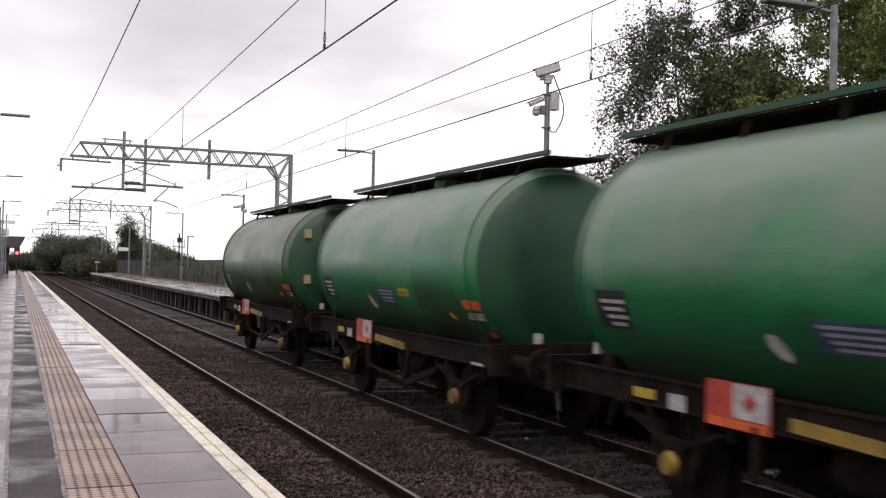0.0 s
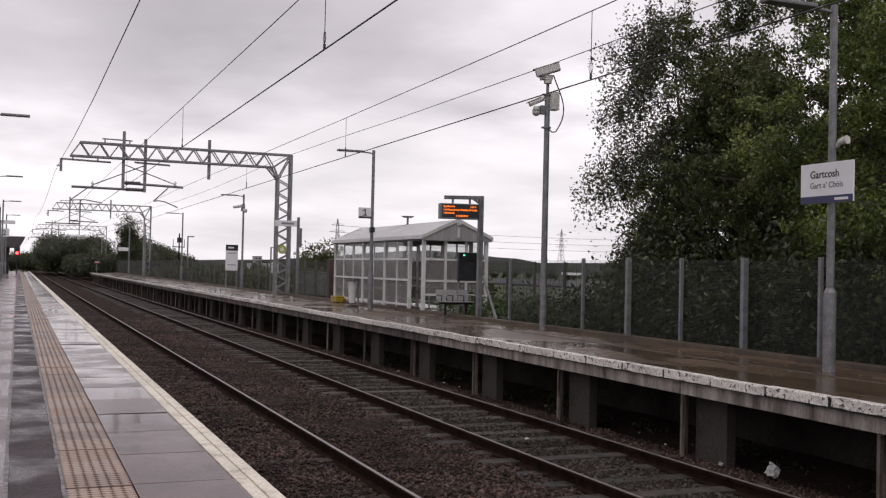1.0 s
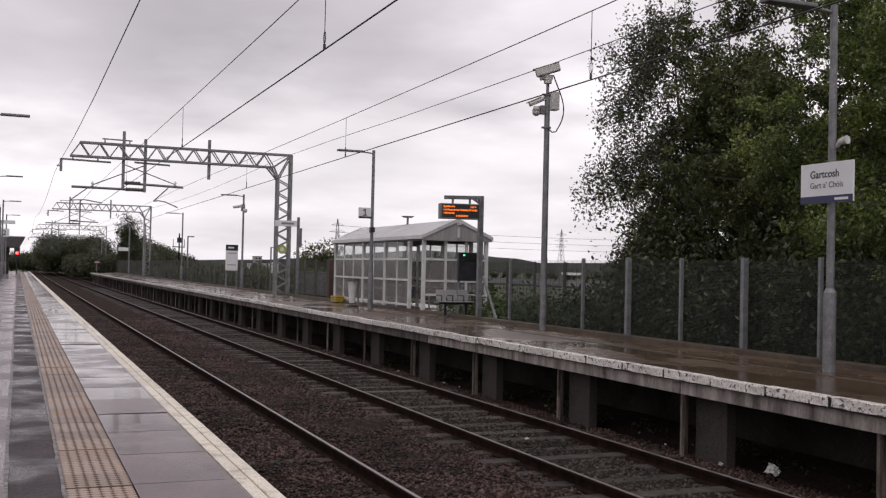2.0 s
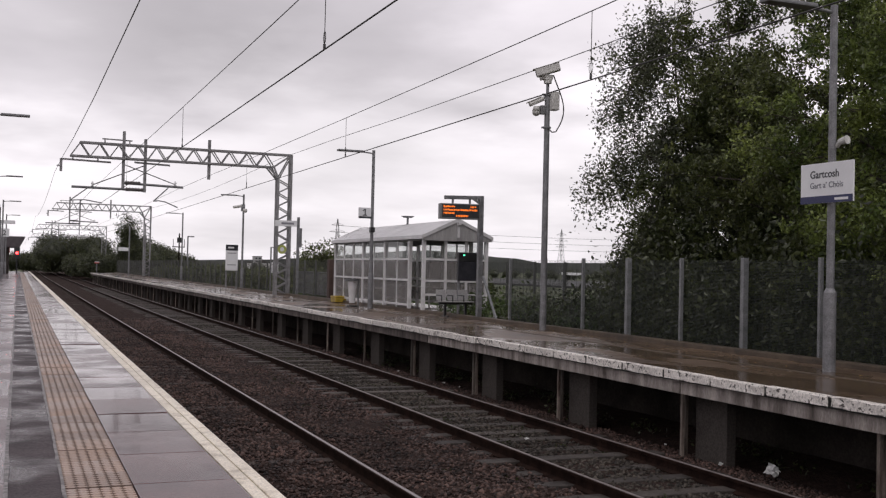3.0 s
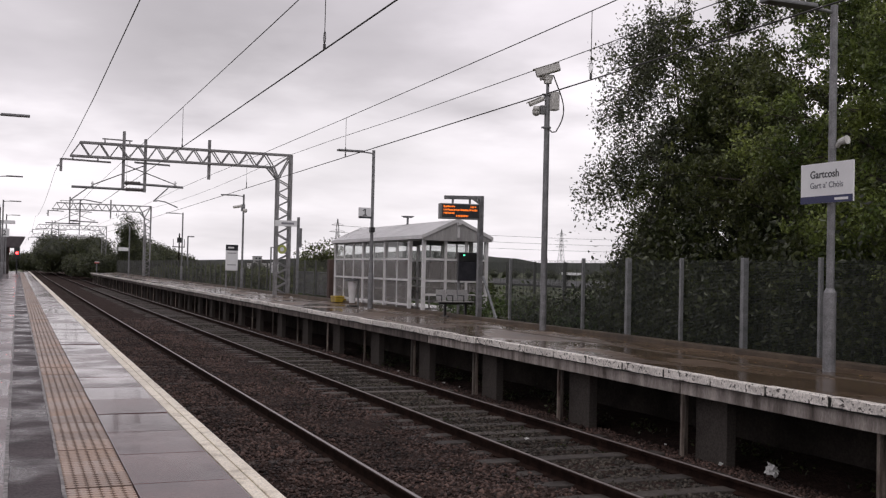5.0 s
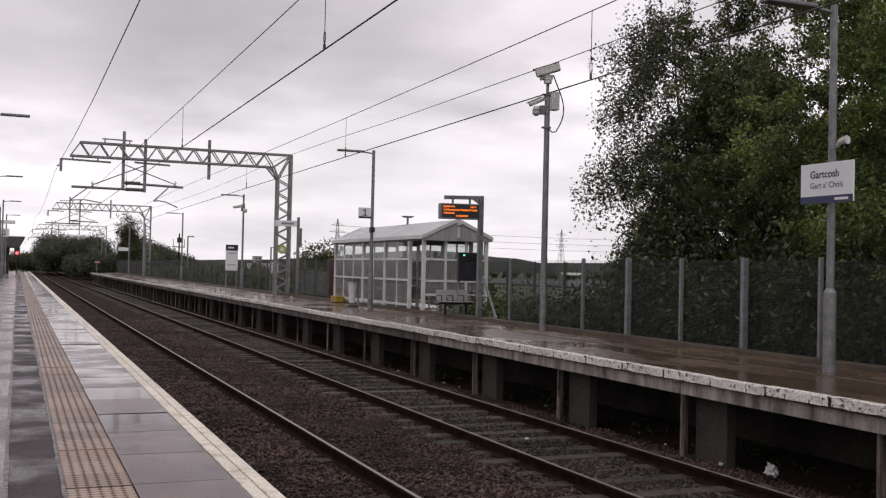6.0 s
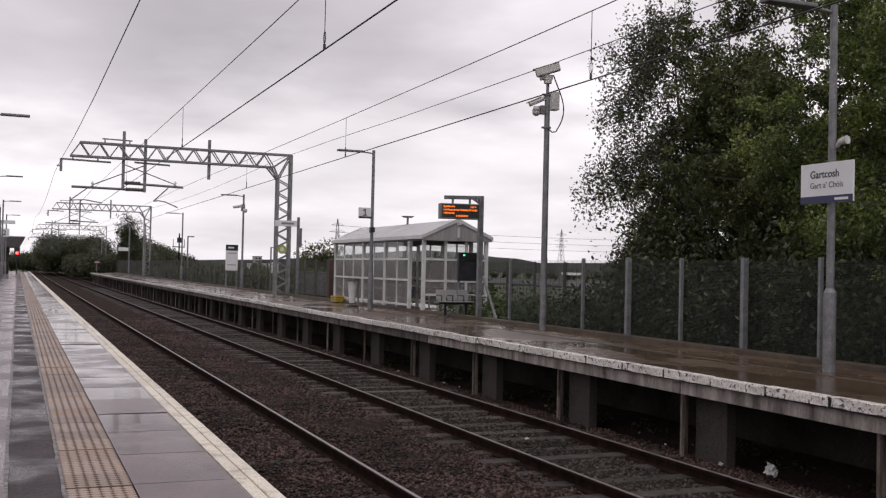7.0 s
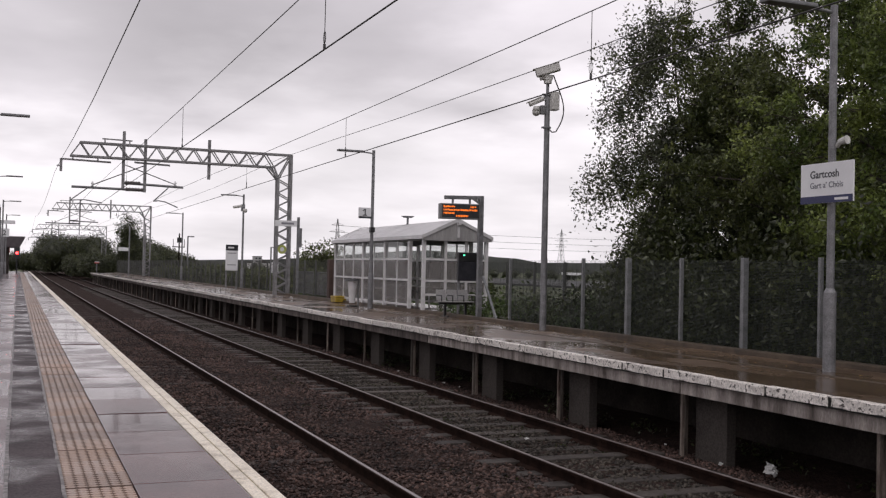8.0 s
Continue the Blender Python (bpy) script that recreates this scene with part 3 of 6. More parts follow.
# ---- far platform ----
def build_far_platform():
    bm = B()
    prism(bm, [(XE + 0.105, -0.15), (XF + 0.2, -0.15), (XF + 0.2, -0.004), (XE + 0.105, -0.030)], -6, FAR_B)   # falls towards the edge
    box(bm, XF + 0.2, 13.3, 24.5, 38.5, -0.16, -0.004)
    tagged(part("platform_far", bm, M["deck"]), "wet brown asphalt surface of the far platform", "platform", kind="structure")
    bm = B()
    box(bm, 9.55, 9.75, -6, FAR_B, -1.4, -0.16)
    tagged(part("wall_under_platform", bm, M["brick"]), "earth wall under the far platform, darkened to stand for shade", "wall", kind="structure")
    bm = B()
    box(bm, XF - 0.33, XF - 0.12, -6, FAR_B, -0.1, 0.07, 0.015)
    tagged(part("trim_kerb", bm, M["kerb"]), "low mossy kerb at the foot of the fence", "kerb", kind="structure")
    bm = B()
    prism(bm, [(XE + 1.55, -0.0135), (XE + 1.66, -0.0125), (XE + 1.66, -0.03), (XE + 1.55, -0.03)], -6, FAR_B)
    tagged(part("trim_strip", bm, M["kerb"]), "brown strip set in the far platform", "strip", kind="structure")


build_far_platform()


# ---- overhead line ----
def build_gantry(y, dx=0.0, x_left=1.76, dz=0.0):
    g = thing("overhead_line_gantry", "grey lattice steel gantry over both tracks carrying the wires", "gantry", pose(dx, y, dz), group="overhead line gantries")
    xl, xr, zb, zt = x_left, 10.6, 5.37, 5.92
    bm = B()
    for dy in (-0.2, 0.2):
        bar(bm, (xl + 0.33, dy, zt), (xr, dy, zt), 0.07)
        bar(bm, (xl, dy, zb), (xr - 0.75, dy, zb), 0.07)
    part("chord", bm, M["gantry"], g)
    n = 11
    for dy in (-0.2, 0.2):
        bm = B()
        w = (xr - 0.75 - xl) / n
        for i in range(n):
            a = xl + i * w
            bar(bm, (a, dy, zb), (a + w / 2, dy, zt), 0.042)
            bar(bm, (a + w / 2, dy, zt), (a + w, dy, zb), 0.042)
        part("lattice", bm, M["gantry"], g)
    leg = B()
    for dx_, dy in ((0, -0.2), (0, 0.2), (-0.55, -0.2), (-0.55, 0.2)):
        bar(leg, (xr + dx_, dy, -0.3), (xr + dx_, dy, zt if dx_ == 0 else zb - 0.5), 0.08)
    n = 9
    h = (zb - 0.5 + 0.3) / n
    for i in range(n):
        z = -0.3 + i * h
        for dy in (-0.2, 0.2):
            bar(leg, (xr - 0.55, dy, z), (xr, dy, z + h / 2), 0.042)
            bar(leg, (xr, dy, z + h / 2), (xr - 0.55, dy, z + h), 0.042)
        for x_ in (xr, xr - 0.55):
            bar(leg, (x_, -0.2, z), (x_, 0.2, z + h), 0.035)
    for dy in (-0.2, 0.2):
        bar(leg, (xr - 0.55, dy, zb - 0.5), (xr - 0.75, dy, zb), 0.07)
        bar(leg, (xr - 0.55, dy, zb - 0.5), (xr, dy, zt), 0.05)
        bar(leg, (xr - 0.75, dy, zb), (xr, dy, zt), 0.05)
        bar(leg, (xr - 0.55, dy, zb - 0.5), (xr - 1.0, dy, zb), 0.06)
    part("leg", leg, M["gantry"], g, "lattice steel leg")
    for x, z0, z1 in ((3.78, 4.15, 6.47), (4.62, 4.06, 6.21), (7.17, 4.72, 6.35)):
        bm = B()
        box(bm, x - 0.055, x + 0.055, -0.07, 0.07, z0, z1)
        part("drop_post", bm, M["gantry"], g)
    bm = B()
    bar(bm, (xl - 0.33, 0, 5.23), (3.3, 0, 5.19), 0.07)
    bar(bm, (xl - 0.33, 0, 5.25), (xl - 0.33, 0, 4.74), 0.10)
    bar(bm, (xl - 0.33, 0, 4.96), (xl - 0.49, 0, 4.96), 0.05)
    bar(bm, (xl + 0.1, 0, 5.2), (xl + 0.1, 0, zb), 0.05)
    bar(bm, (2.8, 0, 5.2), (2.8, 0, zb), 0.05)
    part("side_bracket", bm, M["gantry"], g)
    bm = B()
    bar(bm, (2.95, 0, 6.12), (4.1, 0, 6.10), 0.05)
    bar(bm, (3.05, 0, 6.12), (3.05, 0, 5.92), 0.05)
    bar(bm, (4.0, 0, 6.1), (4.0, 0, 5.92), 0.05)
    bar(bm, (4.2, 0, 5.25), (5.6, 0, 5.2), 0.07)
    part("top_bracket", bm, M["gantry"], g)
    for sgn, (xa, za), (xb, zb_), xm in ((-1, (4.62, 4.14), (1.84, 4.16), 2.62), (1, (3.78, 4.40), (6.15, 4.33), 5.83)):
        bm = B()
        rod(bm, (xa, 0, za), (xb, 0, zb_), 0.05)
        part("cantilever_tube", bm, M["galv"], g)
        bm = B()
        for k in range(4):
            rod(bm, (xm, 0, zb_ + 0.05 + 0.05 * k), (xm, 0, zb_ + 0.075 + 0.05 * k), 0.06 if k % 2 == 0 else 0.035)
        part("insulator", bm, M["gantry"], g, "small ribbed insulator")
        bm = B()
        if sgn > 0:
            path_tube(bm, [(5.55, 0, zb_ - 0.05), (4.98, 0, 3.72), (5.20, 0, 3.75), (5.45, 0, 3.71), (5.72, 0, 3.60), (5.95, 0, 3.50)], 0.024)
        else:
            path_tube(bm, [(2.42, 0, zb_ - 0.05), (1.80, 0, 3.62), (2.35, 0, 3.66), (3.0, 0, 3.56)], 0.022)
        part("registration_arm", bm, M["galv"], g)
        bm = B()
        a, b = ((3.90, 4.41), (4.40, 4.39)) if sgn > 0 else ((3.93, 4.15), (4.52, 4.14))
        for k in range(6):
            x = a[0] + (b[0] - a[0]) * k / 5
            rod(bm, (x - 0.03, 0, a[1]), (x + 0.03, 0, a[1] - 0.002), 0.085, 0.07, seg=10)
        rod(bm, (a[0] - 0.05, 0, a[1]), (b[0] + 0.05, 0, a[1]), 0.058, seg=10)
        part("insulator", bm, M["insulator"], g, "dark ribbed insulator on the cantilever")
        bm = B()
        rod(bm, (3.78 if sgn > 0 else 4.62, 0, 5.15), (xm, 0, zb_ + 0.1), 0.02)
        part("stay", bm, M["cable"], g)
    return g


gantry = build_gantry(43.6, 0.05)
build_gantry(96.0, 0.30, 2.36, 0.34)
copy_thing(gantry, pose(0.3, 146.0, 0.05))
copy_thing(gantry, pose(0.3, 196.0, 0.0))


def wire(name, label, x, zf, y0, y1, r=0.009, step=8.0, xf=None):
    bm = B()
    n = max(2, int((y1 - y0) / step))
    pts = []
    for i in range(n + 1):
        y = y0 + (y1 - y0) * i / n
        pts.append((xf(y) if xf else x, y, zf(y)))
    rings = [[bm.verts.new((x_ + r * math.cos(a * math.pi / 3), y_, z_ + r * math.sin(a * math.pi / 3))) for a in range(6)] for x_, y_, z_ in pts]
    for p, q in zip(rings, rings[1:]):
        for a in range(6):
            bm.faces.new((p[a], p[(a + 1) % 6], q[(a + 1) % 6], q[a]))
    return tagged(part(name, bm, M["cable"]), label, "wire", group="overhead wires")


def build_wires():
    span = lambda y: ((y - 43.6) % 51.0) / 51.0
    sag = lambda y, z, d: z - d * 4 * span(y) * (1 - span(y))
    for x, zc, zm in ((3.0, 3.55, 4.45), (6.35, 3.54, 4.46)):
        wire("contact_wire", "dark overhead contact wire above the track", x, lambda y: zc, -60, 250, 0.0085)
        wire("messenger_wire", "dark messenger wire above the contact wire", x, lambda y: sag(y, zm, 0.09), -60, 250, 0.0065)
    for x, ys in ((3.0, (10.9, 21.4, 33.0)), (6.35, (11.0, 21.2, 31.5))):
        for y in ys:
            bm = B()
            z1 = sag(y, 4.455, 0.09)
            rod(bm, (x, y, 3.56), (x, y, z1), 0.005, seg=5)
            rod(bm, (x, y, 3.55), (x, y, 3.61), 0.016, seg=6)
            path_tube(bm, [(x, y + 0.045 * math.sin(k * 0.785), 3.68 - 0.07 * math.cos(k * 0.785)) for k in range(9)], 0.004, 4)
            tagged(part("dropper", bm, M["cable"]), "thin dropper between messenger and contact wire", "wire", group="droppers")
    wire("return_wire", "dark return wire held by the gantry bracket", 1.32, lambda y: sag(y, 4.96, 0.5), -60, 250, 0.0085)
    wire("feeder_wire", "dark feeder wire along the tops of the gantries", 10.75, lambda y: sag(y, 6.07, 0.29), -60, 250, 0.009)


build_wires()


# ---- poles and signs of the far platform ----
def lamp_post(x, y, top=4.82, sleeve=True, side=-1, arm=1.15):
    p = thing("street_lamp", "grey galvanised platform lamp post with a flat lantern", "lamp post", pose(x, y, 0), group="platform lamp posts")
    bm = B()
    rod(bm, (0, 0, -0.02), (0, 0, 1.02), 0.082, seg=14)
    rod(bm, (0, 0, 1.02), (0, 0, 1.08), 0.082, 0.052, seg=14)
    part("base", bm, M["galv"], p, smooth=False)
    bm = B()
    rod(bm, (0, 0, 1.05), (0, 0, top), 0.053, 0.047, seg=14)
    part("pole", bm, M["galv"], p)
    bm = B()
    rod(bm, (0, 0, top - 0.10), (side * 0.45, 0, top - 0.06), 0.022)
    part("arm", bm, M["galv"], p)
    bm = B()
    a = side * 0.35
    b = side * arm
    lo, hi = min(a, b), max(a, b)
    box(bm, lo, hi, -0.10, 0.10, top - 0.09, top - 0.03, 0.02)
    part("lantern", bm, M["galv"], p, "flat grey lantern head")
    return p


lamp = lamp_post(9.91, 10.82)
for y, x in ((30.44, 10.02), (53.15, 10.6), (75.0, 10.7), (98.0, 10.7)):
    copy_thing(lamp, pose(x, y, 0))
near = lamp_post(-0.85, 29.1, top=5.0, side=1, arm=1.05)
near["label"] = "grey lamp post reaching over the near platform"
for y in (50.3, 71.5, 93.5):
    copy_thing(near, pose(-0.92, y, 0))


def station_sign():
    s = thing("station_name_sign", "white station name sign with navy band on lamp post", "sign", pose(9.82, 10.81, 2.2))
    w = 0.48
    bm = B()
    box(bm, -0.012, 0.012, -w, w, 0.0, 0.53, 0.004)
    part("panel", bm, M["sign_white"], s)
    bm = B()
    box(bm, -0.016, -0.0125, -w + 0.002, w - 0.002, 0.0, 0.095)
    part("band", bm, M["navy"], s, "navy blue foot band")
    words("lettering", "Gartcosh", 0.142, M["ink"], s, Matrix.Translation((-0.015, 0.30, 0.335)) @ FACE_TRACK)
    words("lettering", "Gart a\u2019 Ch\u00f2is", 0.112, M["ink_grey"], s, Matrix.Translation((-0.015, 0.30, 0.20)) @ FACE_TRACK)
    bm = B()
    box(bm, -0.019, -0.0165, -0.40, -0.16, 0.03, 0.062)
    part("operator_mark", bm, M["sign_white"], s, "pale operator mark")
    bm = B()
    bm.free()
    for z in (0.12, 0.42):
        part("clamp", box(B(), 0.012, 0.15, -0.07, 0.07, z, z + 0.03), M["galv"], s)
    hl = thing("loudspeaker", "small pale horn loudspeaker on a lamp post", "loudspeaker", pose(9.95, 10.78, 3.0))
    bm = B()
    rod(bm, (-0.02, -0.06, 0.0), (0.0, -0.19, 0.02), 0.035, 0.06, seg=14)
    rod(bm, (0, 0, -0.05), (-0.02, -0.08, 0.0), 0.03)
    part("horn", bm, M["cream"], hl)


station_sign()


def camera_mast():
    m = thing("camera_mast", "tall grey steel mast carrying security cameras", "mast", pose(10.34, 19.72, 0))
    part("pole", rod(B(), (0, 0, -0.05), (0, 0, 5.0), 0.072, 0.058, seg=14), M["galv"], m)
    for z in (4.26, 4.96):
        bm = B()
        rod(bm, (0, 0, z), (0, 0, z + 0.035), 0.088, seg=14)
        box(bm, -0.12, -0.07, -0.03, 0.03, z, z + 0.035)
        part("collar", bm, M["galv"], m)
    part("spigot", rod(B(), (0, 0, 5.0), (0, 0, 5.24), 0.034, seg=10), M["galv"], m)
    part("junction_box", box(B(), 0.03, 0.19, -0.20, 0.0, 4.64, 5.03, 0.018), M["cream"], m, "pale equipment box")
    # pan and tilt head under the top housing
    bm = B()
    rod(bm, (0, 0, 5.22), (0, 0, 5.27), 0.085, seg=14)
    box(bm, -0.075, 0.075, -0.075, 0.075, 5.27, 5.40, 0.02)
    rod(bm, (-0.10, 0, 5.36), (0.10, 0, 5.36), 0.055, seg=12)
    part("pan_head", bm, M["cream"], m)
    c = part("camera_housing", box(B(), -0.095, 0.095, -0.28, 0.24, -0.075, 0.085, 0.02), M["cream"], m, "cream weatherproof camera housing")
    c.matrix_basis = pose(-0.03, -0.02, 5.49, -17, 0, 62)
    part("lens", box(B(), -0.06, 0.06, 0.2405, 0.25, -0.045, 0.055), M["black"], c)
    part("sunshield", box(B(), -0.105, 0.105, -0.29, 0.29, 0.088, 0.10, 0.004), M["cream"], c)
    bm = B()
    rod(bm, (0.02, 0.06, -0.12), (0.02, 0.20, -0.12), 0.045, seg=12)
    box(bm, -0.02, 0.06, 0.06, 0.12, -0.10, -0.074)
    part("floodlight", bm, M["cream"], c, "small lamp under the housing")
    c = part("bullet_camera", rod(B(), (0, -0.16, 0), (0, 0.17, 0), 0.052, seg=14), M["cream"], m, "small white bullet camera")
    c.matrix_basis = pose(-0.22, 0.06, 4.83, -24, 0, 66)
    part("lens", rod(B(), (0, 0.171, 0), (0, 0.18, 0), 0.042, seg=12), M["black"], c)
    part("visor", box(B(), -0.058, 0.058, -0.12, 0.22, 0.045, 0.058, 0.004), M["cream"], c)
    bm = B()
    bar(bm, (0, 0, 4.62), (-0.18, 0.04, 4.68), 0.045)
    box(bm, -0.17, -0.06, -0.05, 0.05, 4.55, 4.74, 0.01)
    part("bracket", bm, M["galv"], m)
    part("bracket", bar(B(), (0, 0, 4.93), (-0.13, 0.02, 4.90), 0.05), M["galv"], m)
    bm = B()
    bmesh.ops.create_uvsphere(bm, u_segments=16, v_segments=10, radius=0.088, matrix=Matrix.Translation((-0.235, 0.05, 4.60)))
    rod(bm, (-0.235, 0.05, 4.62), (-0.235, 0.05, 4.72), 0.09, 0.06, seg=14)
    part("dome_camera", bm, M["cream"], m, "pale dome camera", smooth=True)
    pts = [(0.10, -0.06, 5.40)]
    for i in range(15):
        a = i / 14
        pts.append((0.12 + 0.20 * math.sin(a * 2.75) ** 1.2, -0.06 - 0.08 * math.sin(a * 3.1), 5.36 - 1.16 * a - 0.06 * math.sin(a * 3.1)))
    pts += [(0.10, -0.05, 4.18), (0.04, -0.03, 4.24)]
    part("cable", path_tube(B(), pts, 0.013), M["cable"], m, "drooping black cable")
    return m


camera_mast()


def display_post():
    d = thing("departure_display", "grey post with an amber departure display on an arm", "display", pose(10.64, 23.72, 0))
    bm = B()
    box(bm, -0.055, 0.055, -0.06, 0.06, -0.02, 3.06)
    part("post", bm, M["galv"], d)
    bm = B()
    bar(bm, (0.05, 0, 3.02), (-0.92, 0.15, 3.0), 0.09)
    bar(bm, (0, 0, 2.86), (-0.2, 0.03, 3.0), 0.06)
    bar(bm, (-0.28, 0.05, 3.0), (-0.28, 0.05, 2.86), 0.04)
    bar(bm, (-0.72, 0.1, 3.0), (-0.72, 0.1, 2.86), 0.04)
    part("arm", bm, M["galv"], d)
    h = part("display_case", box(B(), -0.50, 0.50, -0.13, 0.13, -0.19, 0.19, 0.015), M["galv"], d)
    h.matrix_basis = pose(-0.555, 0.08, 2.66, 0, 0, -10)
    part("screen", box(B(), -0.45, 0.48, -0.135, -0.131, -0.16, 0.165), M["black"], h, "black led screen")
    rng = random.Random(5)
    for z, x0, x1 in ((0.11, -0.42, -0.12), (0.11, 0.26, 0.40), (0.03, -0.42, 0.43), (-0.05, -0.42, -0.14), (-0.115, -0.1, 0.2)):
        bm = B()
        x = x0
        while x < x1:
            w = rng.uniform(0.012, 0.045)
            box(bm, x, min(x + w, x1), -0.139, -0.1355, z - rng.uniform(0.014, 0.024), z + rng.uniform(0.014, 0.024))
            x += w + rng.uniform(0.006, 0.016)
        part("led_line", bm, M["amber"], h, "glowing amber led text line")
    return d


display_post()


def shelter():
    s = thing("waiting_shelter", "white framed glazed waiting shelter with a pitched ribbed roof", "shelter", pose(10.57, 27.4, 0))
    L, W, E, R = 8.75, 1.92, 2.03, 2.63
    ys = [0.0, 1.1, 2.18, 3.3, 4.4, 5.5, 6.6, 7.7, 8.75]
    for x in (0.0, W):
        for i, y in enumerate(ys):
            thick = 0.048 if i in (0, 1, 3, 5, 8) else 0.022
            part("post", box(B(), x - thick, x + thick, y - thick, y + thick, 0, E), M["white"], s)
        for z in (0.17, 0.89, 1.5):
            a = 1.1 if x == 0 else 0.0
            part("rail", box(B(), x - 0.03, x + 0.03, a, 8.7, z - 0.03, z + 0.03), M["white"], s)
        for i in range(1 if x == 0 else 0, 8):
            for z0, z1 in ((0.2, 0.86), (0.92, 1.47), (1.53, E - 0.02)):
                p = part("pane", box(B(), x - 0.005, x + 0.005, ys[i] + 0.03, ys[i + 1] - 0.03, z0, z1), M["glass" if z0 > 1.4 else "hazy"], s)
                p.visible_shadow = False
    for y in (0.0, 8.75):
        for x in (0.66, 1.3):
            part("post", box(B(), x - 0.035, x + 0.035, y - 0.035, y + 0.035, 0, E), M["white"], s)
        for z in (0.5, 0.89, 1.5):
            part("rail", box(B(), 0.03, W - 0.03, y - 0.026, y + 0.026, z - 0.03, z + 0.03), M["white"], s)
        for x0, x1 in ((0.05, 0.62), (0.70, 1.26), (1.34, 1.87)):
            for z0, z1 in ((0.53, 0.86), (0.92, 1.47), (1.53, E - 0.02)):
                p = part("pane", box(B(), x0, x1, y - 0.005, y + 0.005, z0, z1), M["glass" if z0 > 1.4 else "hazy"], s)
                p.visible_shadow = False
    o, e = 0.17, 0.12   # overhang of the gables and of the eaves
    for x0, x1, name in ((-e, W / 2, "roof"), (W + e, W / 2, "roof")):
        bm = B()
        n = 74
        for i in range(n):
            y0 = -o + (L + 2 * o) * i / n
            y1 = -o + (L + 2 * o) * (i + 0.62) / n
            y2 = -o + (L + 2 * o) * (i + 1) / n
            for a, b, h in ((y0, y1, 0.012), (y1, y2, 0.0)):
                v = [bm.verts.new(p) for p in ((x0, a, E + 0.14 + h), (x1, a, R + h), (x1, b, R + h), (x0, b, E + 0.14 + h), (x0, a, E + 0.10), (x1, a, R - 0.04), (x1, b, R - 0.04), (x0, b, E + 0.10))]
                for q in ((0, 1, 2, 3), (7, 6, 5, 4), (0, 4, 5, 1), (1, 5, 6, 2), (2, 6, 7, 3), (3, 7, 4, 0)):
                    bm.faces.new([v[k] for k in q])
        bmesh.ops.recalc_face_normals(bm, faces=bm.faces)
        part(name, bm, M["roof"], s, "pale ribbed metal roof slope")
    for x in (-e - 0.02, W + e - 0.02):
        part("gutter", box(B(), x, x + 0.04, -o, L + o, E + 0.04, E + 0.13), M["white"], s)
    for y in (-o + 0.03, L + o - 0.06):
        bm = B()
        prism(bm, [(-e + 0.02, E), (W + e - 0.02, E), (W + e - 0.02, E + 0.09), (W / 2, R - 0.05), (-e + 0.02, E + 0.09)], y, y + 0.03)
        part("gable", bm, M["cladding"], s, "grey clad gable panel")
        bm = B()
        bar(bm, (-e, y - 0.02, E + 0.10), (W / 2, y - 0.02, R), 0.03, 0.09)
        bar(bm, (W + e, y - 0.02, E + 0.10), (W / 2, y - 0.02, R), 0.03, 0.09)
        part("barge_board", bm, M["white"], s)
    # dark rafters and tie beams under the roof, and the seat rail inside
    for y in (1.1, 3.3, 5.5, 7.7):
        part("tie_beam", box(B(), 0.03, W - 0.03, y - 0.03, y + 0.03, E - 0.06, E + 0.02), M["galv"], s)
    for x in (0.0, W):
        part("wall_plate", box(B(), x - 0.04, x + 0.04, 0.0, L, E, E + 0.06), M["galv"], s)
    part("perch_seat", box(B(), W - 0.42, W - 0.08, 1.3, 7.4, 0.62, 0.66, 0.015), M["bench_steel"], s, "narrow steel perch seat")
    for y in (1.6, 3.4, 5.3, 7.1):
        part("seat_bracket", bar(B(), (W - 0.05, y, 0.42), (W - 0.36, y, 0.62), 0.03), M["galv"], s)
    part("lamp", box(B(), W / 2 - 0.06, W / 2 + 0.06, 2.0, 3.2, E + 0.16, E + 0.22, 0.02), M["cream"], s, "closed strip lamp under the ridge")
    part("floodlight", box(box(B(), W / 2 - 0.05, W / 2 + 0.05, -o - 0.12, -o, R - 0.16, R - 0.06, 0.01), W / 2 - 0.03, W / 2 + 0.03, -o - 0.06, -o, R - 0.5, R - 0.1), M["white"], s)
    bm = B()
    rod(bm, (0.96, 4.0, R - 0.05), (0.96, 4.0, R + 0.24), 0.035)
    rod(bm, (0.96, 4.0, R + 0.22), (0.96, 4.0, R + 0.27), 0.14, 0.22, seg=16)
    part("vent_cowl", bm, M["galv"], s, "round roof vent")
    return s


shelter()


